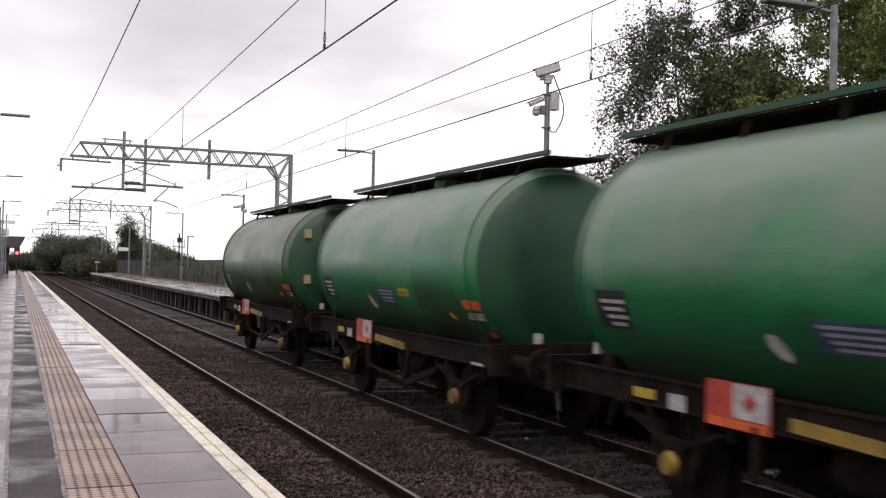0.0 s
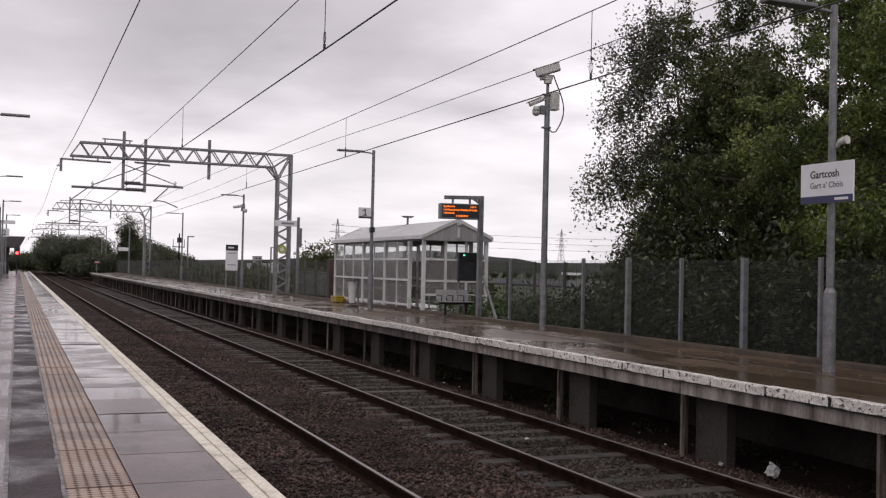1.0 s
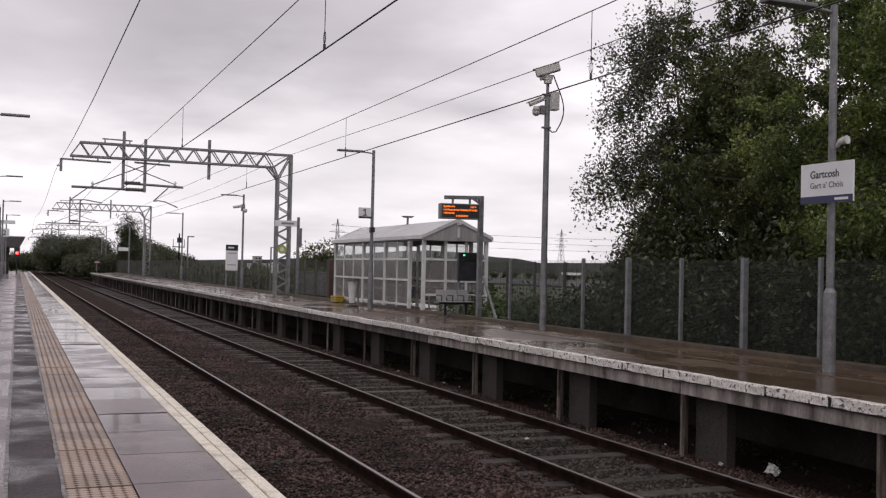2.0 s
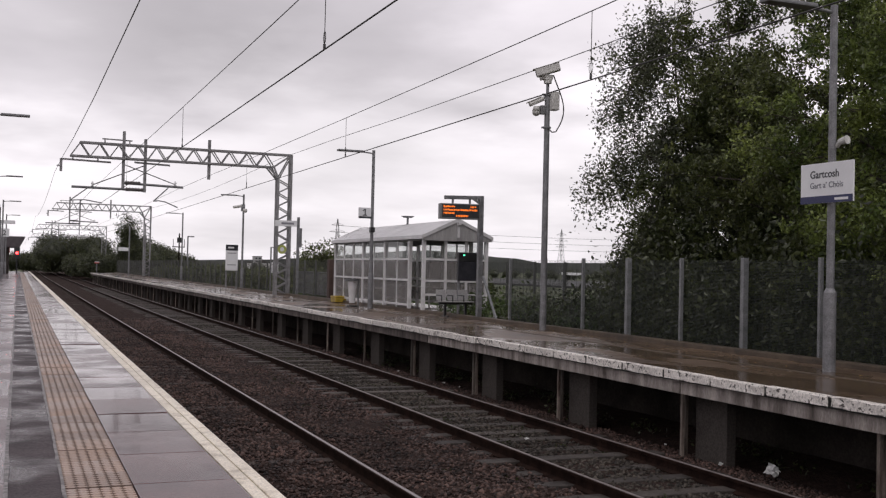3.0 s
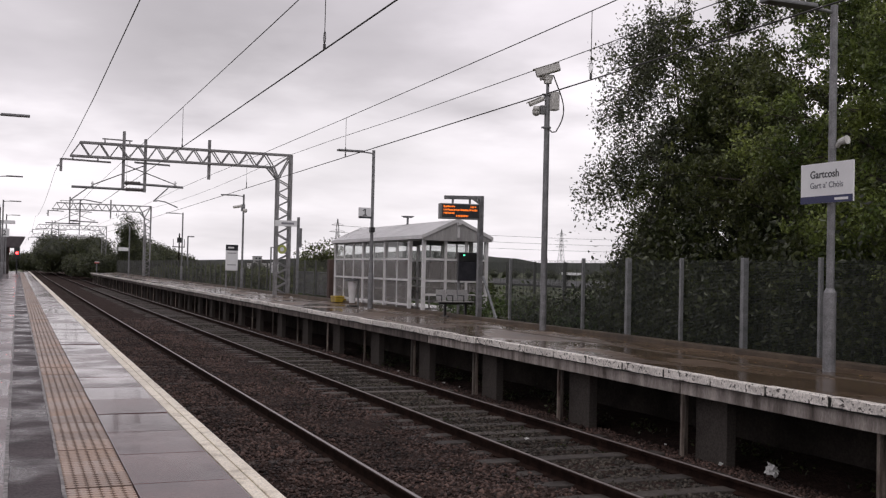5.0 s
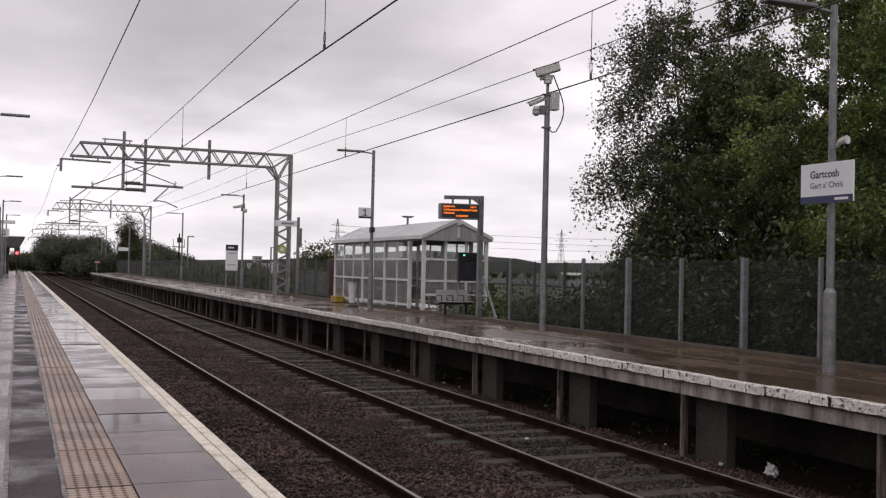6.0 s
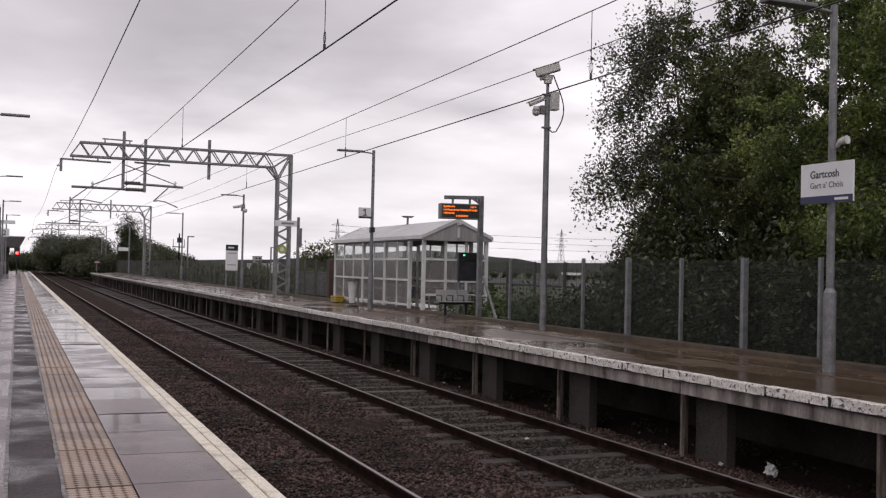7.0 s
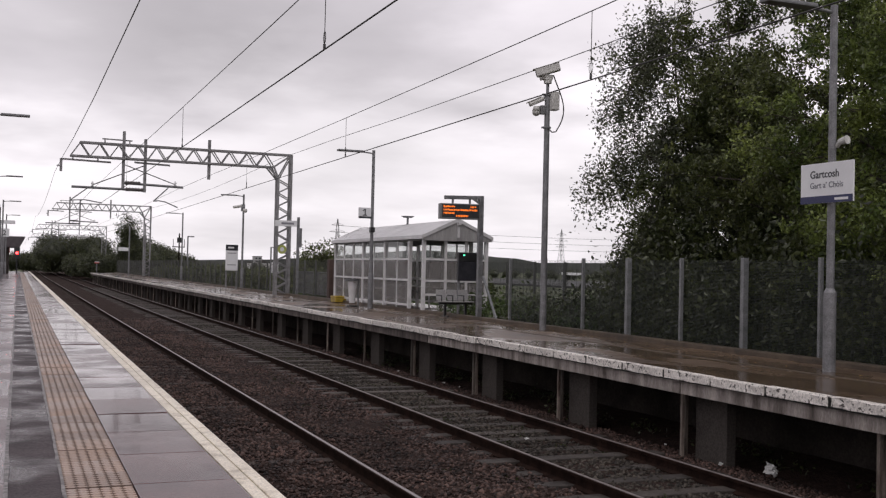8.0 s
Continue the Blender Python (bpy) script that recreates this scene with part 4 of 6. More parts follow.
def bench():
    b = thing("platform_bench", "perforated steel three-seat bench with armrests", "bench", pose(10.98, 24.7, 0, 0, 0, 90))
    for i in range(3):
        y = i * 0.31
        part("seat", box(B(), 0.0, 0.42, y + 0.02, y + 0.29, 0.38, 0.41, 0.012), M["bench_steel"], b)
        s = part("backrest", box(B(), -0.012, 0.012, y + 0.02, y + 0.29, 0, 0.28, 0.008), M["bench_steel"], b)
        s.matrix_basis = pose(0.43, 0, 0.42, 0, 12, 0)
    for y in (0.0, 0.31, 0.62, 0.93):
        bm = B()
        bar(bm, (0.03, y, 0.40), (0.03, y, 0.55), 0.022)
        bar(bm, (0.03, y, 0.55), (0.42, y, 0.55), 0.022)
        part("armrest", bm, M["black"], b)
    for y in (0.18, 0.75):
        bm = B()
        bar(bm, (0.22, y, 0), (0.22, y, 0.38), 0.06)
        bar(bm, (0.0, y, 0.02), (0.42, y, 0.02), 0.04)
        part("leg", bm, M["black"], b)
    part("beam", box(B(), 0.18, 0.26, 0.0, 0.93, 0.32, 0.38), M["black"], b)


bench()


def poster_case():
    t = thing("poster_totem", "dark poster panel beside the shelter", "sign", pose(11.42, 26.2, 0))
    part("panel", box(B(), -0.32, 0.32, -0.05, 0.05, 0.92, 1.45, 0.01), M["darkpanel"], t)
    part("header", box(B(), -0.32, 0.32, -0.06, 0.06, 1.45, 1.70, 0.02), M["black"], t, "black header box")
    part("status_lamp", box(B(), -0.19, -0.13, -0.066, -0.061, 1.60, 1.64), M["green_lamp"], t, "small green lamp")
    for x in (-0.28, 0.28):
        part("leg", box(B(), x - 0.03, x + 0.03, -0.03, 0.03, 0, 0.93), M["galv"], t)


poster_case()


def litter_bin():
    b = thing("litter_bin", "pale clear-sack litter hoop bin with a dark lid", "bin", pose(9.8, 31.6, -0.014))
    bm = B()
    rod(bm, (0, 0, 0.12), (0, 0, 0.80), 0.09, 0.15, seg=16)
    part("sack", bm, M["white"], b, "pale hanging sack")
    part("lid", rod(B(), (0, 0, 0.82), (0, 0, 0.87), 0.26, 0.22, seg=18), M["black"], b)
    part("foot", rod(B(), (0, 0, 0), (0, 0, 0.04), 0.17, seg=16), M["black"], b)
    part("stem", bar(B(), (0.2, 0, 0), (0.2, 0, 0.83), 0.04), M["galv"], b)
    g = thing("grit_bin", "low yellow grit box by the shelter", "grit bin", pose(10.42, 35.2, 0))
    part("body", box(B(), -0.2, 0.2, -0.3, 0.3, 0, 0.16, 0.03), M["yellow"], g)
    part("lid", box(B(), -0.21, 0.21, -0.31, 0.31, 0.16, 0.22, 0.02), M["yellow"], g)


litter_bin()


def platform_number():
    s = thing("platform_number_sign", "white square platform number sign on a lamp post", "sign", pose(9.95, 30.35, 2.72))
    part("panel", box(B(), -0.40, 0.0, -0.012, 0.012, 0, 0.33, 0.004), M["sign_white"], s)
    part("band", box(B(), -0.40, 0.0, -0.016, -0.0125, 0, 0.06), M["ink"], s)
    words("lettering", "1", 0.28, M["ink"], s, pose(-0.26, -0.015, 0.09, 90, 0, 0))
    part("lettering", box(B(), -0.265, -0.135, -0.0165, -0.0125, 0.085, 0.112), M["ink"], s, "foot of the numeral")
    part("lettering", bar(B(), (-0.265, -0.0145, 0.225), (-0.205, -0.0145, 0.275), 0.004, 0.028), M["ink"], s, "flag of the numeral")
    l = thing("junction_box", "small dark box strapped to a lamp post", "box", pose(10.02, 30.36, 2.3))
    part("body", box(B(), -0.1, 0.04, -0.10, 0.05, 0, 0.16, 0.01), M["black"], l)


platform_number()


def info_boards():
    t = thing("timetable_board", "tall white timetable board on two posts", "sign", pose(10.15, 53.6, 0))
    part("panel", box(B(), -0.31, 0.31, -0.03, 0.03, 0.93, 1.95, 0.006), M["sign_white"], t)
    part("header", box(B(), -0.31, 0.31, -0.035, 0.035, 1.95, 2.25, 0.006), M["darkpanel"], t)
    for x in (-0.26, 0.26):
        part("leg", box(B(), x - 0.03, x + 0.03, -0.03, 0.03, 0, 0.95), M["galv"], t)
    for z in (1.80, 1.2):
        part("text_bar", box(B(), -0.22, 0.22, -0.034, -0.031, z, z + 0.04), M["ink_grey"], t)
    part("header_mark", box(B(), -0.2, 0.1, -0.039, -0.036, 2.06, 2.14), M["sign_white"], t)
    p = thing("direction_sign", "white finger sign on a slim grey post", "sign", pose(10.75, 42.4, 0))
    part("post", box(B(), -0.05, 0.05, -0.05, 0.05, 0, 3.25), M["galv"], p)
    part("panel", box(B(), -0.98, -0.06, -0.02, 0.02, 2.86, 3.1, 0.004), M["sign_white"], p)
    part("text_bar", box(B(), -0.72, -0.2, -0.024, -0.0205, 2.94, 3.02), M["ink_grey"], p)
    part("side_plate", box(B(), 0.05, 0.16, -0.02, 0.02, 2.0, 2.8), M["galv"], p)
    g = thing("round_sign", "round yellow-green sign on the gantry leg", "sign", pose(10.3, 43.3, 1.92))
    part("disc", rod(B(), (0, 0, 0), (0, -0.02, 0), 0.19, seg=20), M["field_green"], g)
    part("face", rod(B(), (0, -0.021, 0), (0, -0.024, 0), 0.09, seg=20), M["sign_white"], g)
    part("bracket", box(B(), -0.03, 0.03, 0.0, 0.12, -0.03, 0.03), M["galv"], g)
    n = thing("notice_post", "slim post with a small white notice", "sign", pose(10.95, 48.2, 0))
    part("post", box(B(), -0.03, 0.03, -0.03, 0.03, 0, 2.1), M["galv"], n)
    part("panel", box(B(), 0.02, 0.36, -0.035, -0.015, 0.9, 1.4, 0.004), M["sign_white"], n)
    part("arm", box(B(), 0.0, 0.4, -0.02, 0.02, 2.06, 2.1), M["galv"], n)
    k = thing("sign_post", "distant white name board on a post", "sign", pose(9.6, 101.0, 0))
    part("post", box(B(), -0.06, 0.06, -0.06, 0.06, 0, 4.6), M["galv"], k)
    part("panel", box(B(), -0.95, -0.07, -0.03, 0.03, 2.3, 2.62), M["sign_white"], k)
    c = thing("security_camera", "white security cameras on a lamp post", "camera", pose(10.55, 53.05, 4.2))
    part("bullet_camera", rod(B(), (-0.08, 0, 0.02), (-0.5, -0.1, -0.06), 0.07, seg=10), M["cream"], c)
    part("dome", rod(B(), (0.02, -0.1, -0.2), (0.14, -0.2, -0.22), 0.1, seg=10), M["cream"], c)
    part("bracket", box(B(), -0.1, 0.1, -0.05, 0.02, -0.25, 0.1), M["galv"], c)
    q = thing("boundary_post", "stout dark brown post at the fence gap", "post", pose(10.85, 37.6, 0))
    part("post", box(B(), -0.14, 0.14, -0.14, 0.14, -0.1, 1.5, 0.01), M["brownpost"], q)
    for i, (y0, y1) in enumerate(((39.2, 41.2), (41.5, 44.0))):
        r = thing("barrier_rail", "grey barred pedestrian barrier on the platform", "barrier", pose(11.2, y0, 0), group="barred barriers")
        part("top_rail", box(B(), -0.02, 0.02, 0, y1 - y0, 0.98, 1.02), M["galv"], r)
        part("bottom_rail", box(B(), -0.02, 0.02, 0, y1 - y0, 0.10, 0.14), M["galv"], r)
        nb = int((y1 - y0) / 0.16)
        for j in range(nb + 1):
            y = (y1 - y0) * j / nb
            part("bar", box(B(), -0.012, 0.012, y - 0.012, y + 0.012, 0 if j in (0, nb) else 0.12, 1.0), M["galv"], r)


info_boards()


# ---- fences ----
def mesh_panel(length, height=1.46):
    v, f = [], []

    def add(x0, x1, y0, y1, z0, z1):
        k = len(v)
        v.extend([(x0, y0, z0), (x1, y0, z0), (x1, y1, z0), (x0, y1, z0), (x0, y0, z1), (x1, y0, z1), (x1, y1, z1), (x0, y1, z1)])
        f.extend([tuple(k + i for i in q) for q in ((0, 1, 2, 3), (7, 6, 5, 4), (0, 4, 5, 1), (1, 5, 6, 2), (2, 6, 7, 3), (3, 7, 4, 0))])

    t = 0.0028
    for i in range(62):
        z = 0.03 + (height - 0.03) * i / 61
        add(-t, t, 0, length, z - t, z + t)
    n = int(length / 0.19)
    for i in range(n + 1):
        y = length * i / n
        add(t, 2.6 * t, y - 0.7 * t, y + 0.7 * t, 0.03, height)
    return v, f


def build_fences():
    fence = thing("boundary_fence", "dark green welded mesh fence with grey posts along the platform", "fence")
    step = 1.72
    v, f = mesh_panel(step)
    first = distant = None
    thick = part("post", box(B(), -0.05, 0.05, -0.042, 0.042, -0.3, 1.51, 0.006), M["fence_post"], fence)
    thick.matrix_basis = pose(XF, 12.005 - step, 0)
    thin = part("post", box(B(), -0.032, 0.032, -0.026, 0.026, -0.3, 1.51, 0.006), M["fence_post"], fence)
    thin.matrix_basis = pose(XF, 12.005, 0)
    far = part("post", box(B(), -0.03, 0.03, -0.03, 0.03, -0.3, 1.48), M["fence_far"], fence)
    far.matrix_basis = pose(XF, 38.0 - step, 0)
    runs = [(XF, [12.005 + step * k for k in range(-7, 7)]), (13.2, [24.0 + step * k for k in range(0, 8)]), (XF, [38.0 + step * k for k in range(0, 53)])]
    for x, ys in runs:
        for i, y in enumerate(ys):
            if not (x == XF and abs(y - 12.005) < 0.01 or abs(y - 12.005 + step) < 0.01):
                again("post", far if y > 23.9 else thick if round((y - 12.005) / step) % 2 else thin, pose(x, y, 0), fence)
            if i + 1 < len(ys):
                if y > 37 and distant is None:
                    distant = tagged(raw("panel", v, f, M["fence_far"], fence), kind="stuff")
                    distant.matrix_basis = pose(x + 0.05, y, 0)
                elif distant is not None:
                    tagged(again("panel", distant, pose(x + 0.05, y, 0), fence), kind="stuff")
                elif first is None:
                    first = tagged(raw("panel", v, f, M["fence"], fence), kind="stuff")
                    first.matrix_basis = pose(x + 0.05, y, 0)
                else:
                    tagged(again("panel", first, pose(x + 0.05, y, 0), fence), kind="stuff")
    stay = part("stay", bar(B(), (10.9, 24.06, 1.06), (10.7, 22.78, 0.0), 0.05), M["fence_post"], fence)
    back = thing("platform_fence", "dark mesh fence at the back of the near platform", "fence")
    for k in range(0, 40):
        y = 46 + step * k
        again("post", far, pose(-1.45, y, 0), back)
        if k < 39:
            tagged(again("panel", distant, pose(-1.45, y, 0), back), kind="stuff")


build_fences()


# ---- near platform, far end ----
def near_platform_end():
    h = thing("platform_building", "dark canopy building at the end of the near platform", "building", pose(0, 103.0, 0))
    part("wall", box(B(), -2.4, -0.75, 0, 8, 0, 2.4), M["brick"], h)
    bm = B()
    prism(bm, [(-2.4, 2.4), (0.15, 2.4), (0.62, 3.38), (-2.4, 3.38)], -0.5, 8.5)
    part("canopy", bm, M["canopy"], h, "dark sloping canopy")
    part("fascia_board", box(B(), -0.74, -0.70, 0, 8, 1.9, 2.39), M["red"], h, "dull red board")
    f = thing("footbridge_stair", "dark meshed stair tower behind the near platform", "stair", pose(-1.7, 84.0, 0))
    for x in (-0.5, 0.35):
        for y in (0, 4):
            part("post", box(B(), x - 0.06, x + 0.06, y - 0.06, y + 0.06, 0, 5.3), M["frame_steel"], f)
    part("deck", box(B(), -0.5, 0.35, 0, 4, 3.9, 4.1), M["frame_steel"], f)
    for k in range(12):
        part("baluster", box(B(), 0.33, 0.36, k * 0.34 + 0.08, k * 0.34 + 0.2, 4.1, 5.25), M["brownpost"], f)
        part("step", box(B(), -0.45, 0.3, k * 0.33, k * 0.33 + 0.3, 0.3 * k, 0.3 * k + 0.05), M["frame_steel"], f)
    s = thing("signal", "railway signal showing a red light", "signal", pose(-0.05, 101.0, 0))
    part("post", rod(B(), (0, 0, 0), (0, 0, 1.5), 0.06), M["black"], s)
    part("head", box(B(), -0.25, 0.25, 0, 0.2, 1.35, 2.35, 0.02), M["black"], s)
    part("lens", rod(B(), (0, -0.02, 1.86), (0, -0.05, 1.86), 0.115, seg=16), M["red_lamp"], s, "glowing red lens")
    n = thing("platform_number_sign", "distant white platform number sign", "sign", pose(-0.86, 80.0, 2.85))
    part("panel", box(B(), -0.28, 0.28, -0.02, 0.02, 0, 0.58), M["sign_white"], n)
    words("lettering", "2", 0.5, M["ink"], n, pose(-0.16, -0.025, 0.11, 90, 0, 0))
    part("hanger", box(B(), -0.10, -0.02, -0.02, 0.02, -2.85, 0), M["galv"], n)
    d = thing("direction_sign", "distant pale finger sign over the near platform", "sign", pose(-1.15, 79.0, 0))
    part("post", box(B(), -0.05, 0.05, -0.05, 0.05, 0, 3.98), M["galv"], d)
    part("panel", box(B(), 0.0, 0.95, -0.03, 0.03, 3.72, 3.98), M["sign_white"], d)


near_platform_end()


# ---- trees and plants ----
def tree(name, label, x, y, height, spread, leaves, seed, leaf, size=0.06, droop=0.0, lowest=0.12, z0=-0.65, taper=0.72, belly=0.0, puff=1.0):
    rng = np.random.default_rng(seed)
    t = thing(name, label, "tree", pose(x, y, z0))
    bm = B()
    tips = []
    p = np.array([0.0, 0.0, -0.1])
    n = 9
    lean = rng.normal(size=2) * 0.03
    for i in range(n):
        q = p + np.array([lean[0] * height / n + rng.normal() * 0.14, lean[1] * height / n + rng.normal() * 0.14, height * 0.96 / n])
        r0, r1 = 0.026 * height * (1 - i / n) ** 1.5 * 0.5 + 0.010, 0.026 * height * (1 - (i + 1) / n) ** 1.5 * 0.5 + 0.008
        rod(bm, p, q, r0, r1, seg=8)
        f = (i + 0.5) / n
        if f > lowest:
            k = 5 if f < 0.85 else 3
            for j in range(k):
                az = rng.random() * 2 * np.pi
                reach = spread * (1.0 - taper * max(0, f - 0.35) / 0.65) * (0.65 + 0.5 * rng.random()) * (1.0 - belly * ((f - 0.55) / 0.5) ** 2)
                up = (0.15 + 0.75 * rng.random()) * (0.55 + 0.6 * f)
                base = p + (q - p) * rng.random()
                mid = base + np.array([np.cos(az) * reach * 0.5, np.sin(az) * reach * 0.5, reach * 0.45 * up])
                end = base + np.array([np.cos(az) * reach, np.sin(az) * reach, reach * (0.62 * up - droop * 0.5)])
                rod(bm, base, mid, r0 * 0.42, r0 * 0.25, seg=5)
                rod(bm, mid, end, r0 * 0.25, 0.006, seg=5)
                for a in (0.3, 0.5, 0.7, 0.85, 1.0):
                    c = base + (mid - base) * (a * 2) if a < 0.5 else mid + (end - mid) * (a * 2 - 1)
                    tips.append((c, 0.35 + 0.5 * a))
                    for _ in range(2):
                        e = c + rng.normal(size=3) * np.array([0.32, 0.32, 0.22]) * spread * 0.20
                        e[2] -= droop * 0.5 * rng.random()
                        rod(bm, c, e, 0.010, 0.004, seg=3)
                        tips.append((e, 0.6))
        p = q
    part("trunk", bm, M["bark"], t, "dark forked trunk with bare twigs")
    w = rng.dirichlet(np.full(len(tips), 1.3)) * np.array([max(0.12, 1.12 - c[2] / height) ** 1.15 for c, _ in tips])
    w /= w.sum()
    counts = rng.multinomial(leaves, w)
    pts = []
    for (c, s), k in zip(tips, counts):
        sub = c + rng.normal(size=(max(1, k // 45), 3)) * 0.22 * puff
        g = sub[rng.integers(0, len(sub), k)] + puff * rng.normal(size=(k, 3)) * np.array([0.095, 0.095, 0.085 + droop * 0.10])
        if droop:
            g[:, 2] -= droop * abs(rng.normal(size=k)) * 0.35
        pts.append(g)
    pts = np.concatenate(pts)
    pts = pts[pts[:, 2] > 0.25]
    v, f = leaf_cloud(pts, size, rng)
    tagged(raw("crown", v, f, M[leaf], t), "many small ragged leaves with gaps of sky")
    return t


def build_trees():
    T = "broadleaf tree with a ragged green crown behind the fence"
    tree("birch_tree", "grey-green birch with drooping twigs behind the fence", 14.9, 22.4, 9.2, 2.1, 100000, 11, "leaf_c", 0.043, droop=0.9, lowest=0.16, taper=0.05, belly=0.75)
    tree("alder_tree", T, 15.6, 20.3, 9.8, 2.5, 68000, 12, "leaf_b", 0.045)
    tree("alder_tree", T, 14.6, 17.0, 9.2, 2.4, 60000, 13, "leaf_b", 0.045)
    tree("alder_tree", T, 14.9, 14.2, 9.6, 2.5, 58000, 14, "leaf_a", 0.045)
    tree("alder_tree", T, 14.2, 11.0, 9.4, 2.6, 50000, 15, "leaf_a", 0.045)
    tree("alder_tree", T, 18.5, 17.5, 7.4, 3.0, 45000, 16, "leaf_b", 0.08)
    tree("alder_tree", T, 18.2, 22.0, 6.6, 2.5, 30000, 17, "leaf_b", 0.08)
    rng = np.random.default_rng(30)
    pts = []
    for i in range(150):
        y = 7 + 17.5 * rng.random()
        x = 11.6 + 3.8 * rng.random()
        r = 0.5 + 0.5 * rng.random()
        top = (1.7 + 1.2 * rng.random()) if y < 20 else 0.9 + 0.5 * rng.random()
        k = 420
        g = rng.normal(size=(k, 3)) * np.array([r * 0.45, r * 0.45, top * 0.32]) + np.array([x, y, -0.6 + top * 0.5])
        pts.append(g)
    pts = np.concatenate(pts)
    pts = pts[(pts[:, 2] > -0.62) & (pts[:, 0] > XF + 0.25)]
    v, f = leaf_cloud(pts, 0.06, rng)
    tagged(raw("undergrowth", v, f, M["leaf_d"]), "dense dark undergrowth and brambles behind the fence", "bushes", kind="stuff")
    pts = []
    for i in range(34):
        c = np.array([11.3 + 2.2 * rng.random(), 20.5 + 7.5 * rng.random(), -0.45])
        pts.append(c + rng.normal(size=(260, 3)) * np.array([0.28, 0.35, 0.30]) + np.array([0, 0, 0.35]))
    pts = np.concatenate(pts)
    pts = pts[(pts[:, 2] > -0.62) & (pts[:, 0] > XF + 0.25)]
    v, f = leaf_cloud(pts, 0.055, rng)
    tagged(raw("bramble_bushes", v, f, M["field"]), "fresh green brambles behind the fence by the shelter", "bushes", kind="stuff")
    # grass and weeds between fence and field
    n = 26000
    x = XF + 0.3 + 14 * rng.random(n) ** 1.3
    y = 14 + 55 * rng.random(n)
    h = 0.18 + 0.4 * rng.random(n)
    base = np.stack([x, y, np.full(n, -0.72)], 1)
    az = rng.random(n) * 6.28
    side = np.stack([np.cos(az), np.sin(az), 0 * az], 1) * 0.018
    tip = base + np.stack([rng.normal(size=n) * 0.12, rng.normal(size=n) * 0.12, h + 0.1], 1)
    v = np.stack([base - side, base + side, tip], 1).reshape(-1, 3)
    f = np.arange(3 * n).reshape(-1, 3)
    tagged(raw("long_grass", v.tolist(), f.tolist(), M["field"]), "long green grass beyond the fence", "grass", kind="stuff")
    # woods along the line far off
    for name, label, n, box_, leaf, seed in (
            ("far_woods", "dark green trees beside the line in the distance", 150000, (4, 12, 165, 205, 6.6), "leaf_far", 41),
            ("far_woods", "low dark scrub where the line bends away", 60000, (-16, 9, 190, 215, 3.8), "leaf_far", 45),
            ("far_woods", "bushes crowding the line past the platform end", 60000, (6.5, 11.5, 134, 160, 3.2), "leaf_far", 46),
            ("far_woods", "lower trees and scrub behind the distant fence", 90000, (17, 24.0, 150, 185, 5.4), "leaf_far", 44),
            ("far_woods", "bushes between the distant trees", 40000, (12, 18, 150, 180, 3.8), "leaf_far", 47),
            ("far_hedge", "hedge of bushes behind the far platform fence", 50000, (13, 22, 42, 150, 1.95), "leaf_b", 42),
            ("far_hedge", "far line of dark bushes across the field", 50000, (30, 230, 200, 260, 3.0), "leaf_far", 43)):
        rng = np.random.default_rng(seed)
        x0, x1, y0, y1, top = box_
        m = 60 if x1 - x0 < 100 else 190
        c = np.stack([x0 + (x1 - x0) * rng.random(m), y0 + (y1 - y0) * rng.random(m)], 1)
        hh = top * (0.55 + 0.45 * rng.random(m))
        if x1 == 24.0:
            hh *= 1.08 - 0.55 * (c[:, 0] / c[:, 1] - 0.11) / 0.05
        i = rng.integers(0, m, n)
        u = rng.normal(size=(n, 3))
        u /= np.linalg.norm(u, axis=1)[:, None]
        u *= rng.random((n, 1)) ** 0.4
        rad = 0.38 * hh[i]
        pts = np.stack([c[i, 0] + u[:, 0] * rad * 1.2, c[i, 1] + u[:, 1] * rad * 1.2, -0.6 + hh[i] * 0.5 * (1 + u[:, 2])], 1)
        pts += rng.normal(size=pts.shape) * 0.11
        v, f = leaf_cloud(pts, 0.12, rng)
        # solid core added inside each clump to block light between the leaves
        core = [(1, 0, 0), (0, 1, 0), (-1, 0, 0), (0, -1, 0), (0, 0, 1), (0, 0, -1)]
        for k in range(m):
            o = len(v)
            v += [(c[k, 0] + q[0] * 0.36 * hh[k], c[k, 1] + q[1] * 0.36 * hh[k], -0.6 + hh[k] * (0.45 + 0.42 * q[2])) for q in core]
            f += [tuple(o + i for i in t) for t in ((0, 1, 4), (1, 2, 4), (2, 3, 4), (3, 0, 4), (1, 0, 5), (2, 1, 5), (3, 2, 5), (0, 3, 5))]
        tagged(raw(name, v, f, M[leaf]), label, "trees", kind="stuff")
    tree("poplar_tree", "tall narrow dark tree in the distance", 12.5, 133.0, 7.3, 1.5, 26000, 51, "leaf_far", 0.10, lowest=0.05, taper=0.85, puff=2.6)
    tree("thorn_bush", "dark rounded bush behind the far platform fence", 17.6, 66.0, 3.0, 1.5, 16000, 52, "leaf_b", 0.08, lowest=0.02, taper=0.4, puff=1.8)


build_trees()


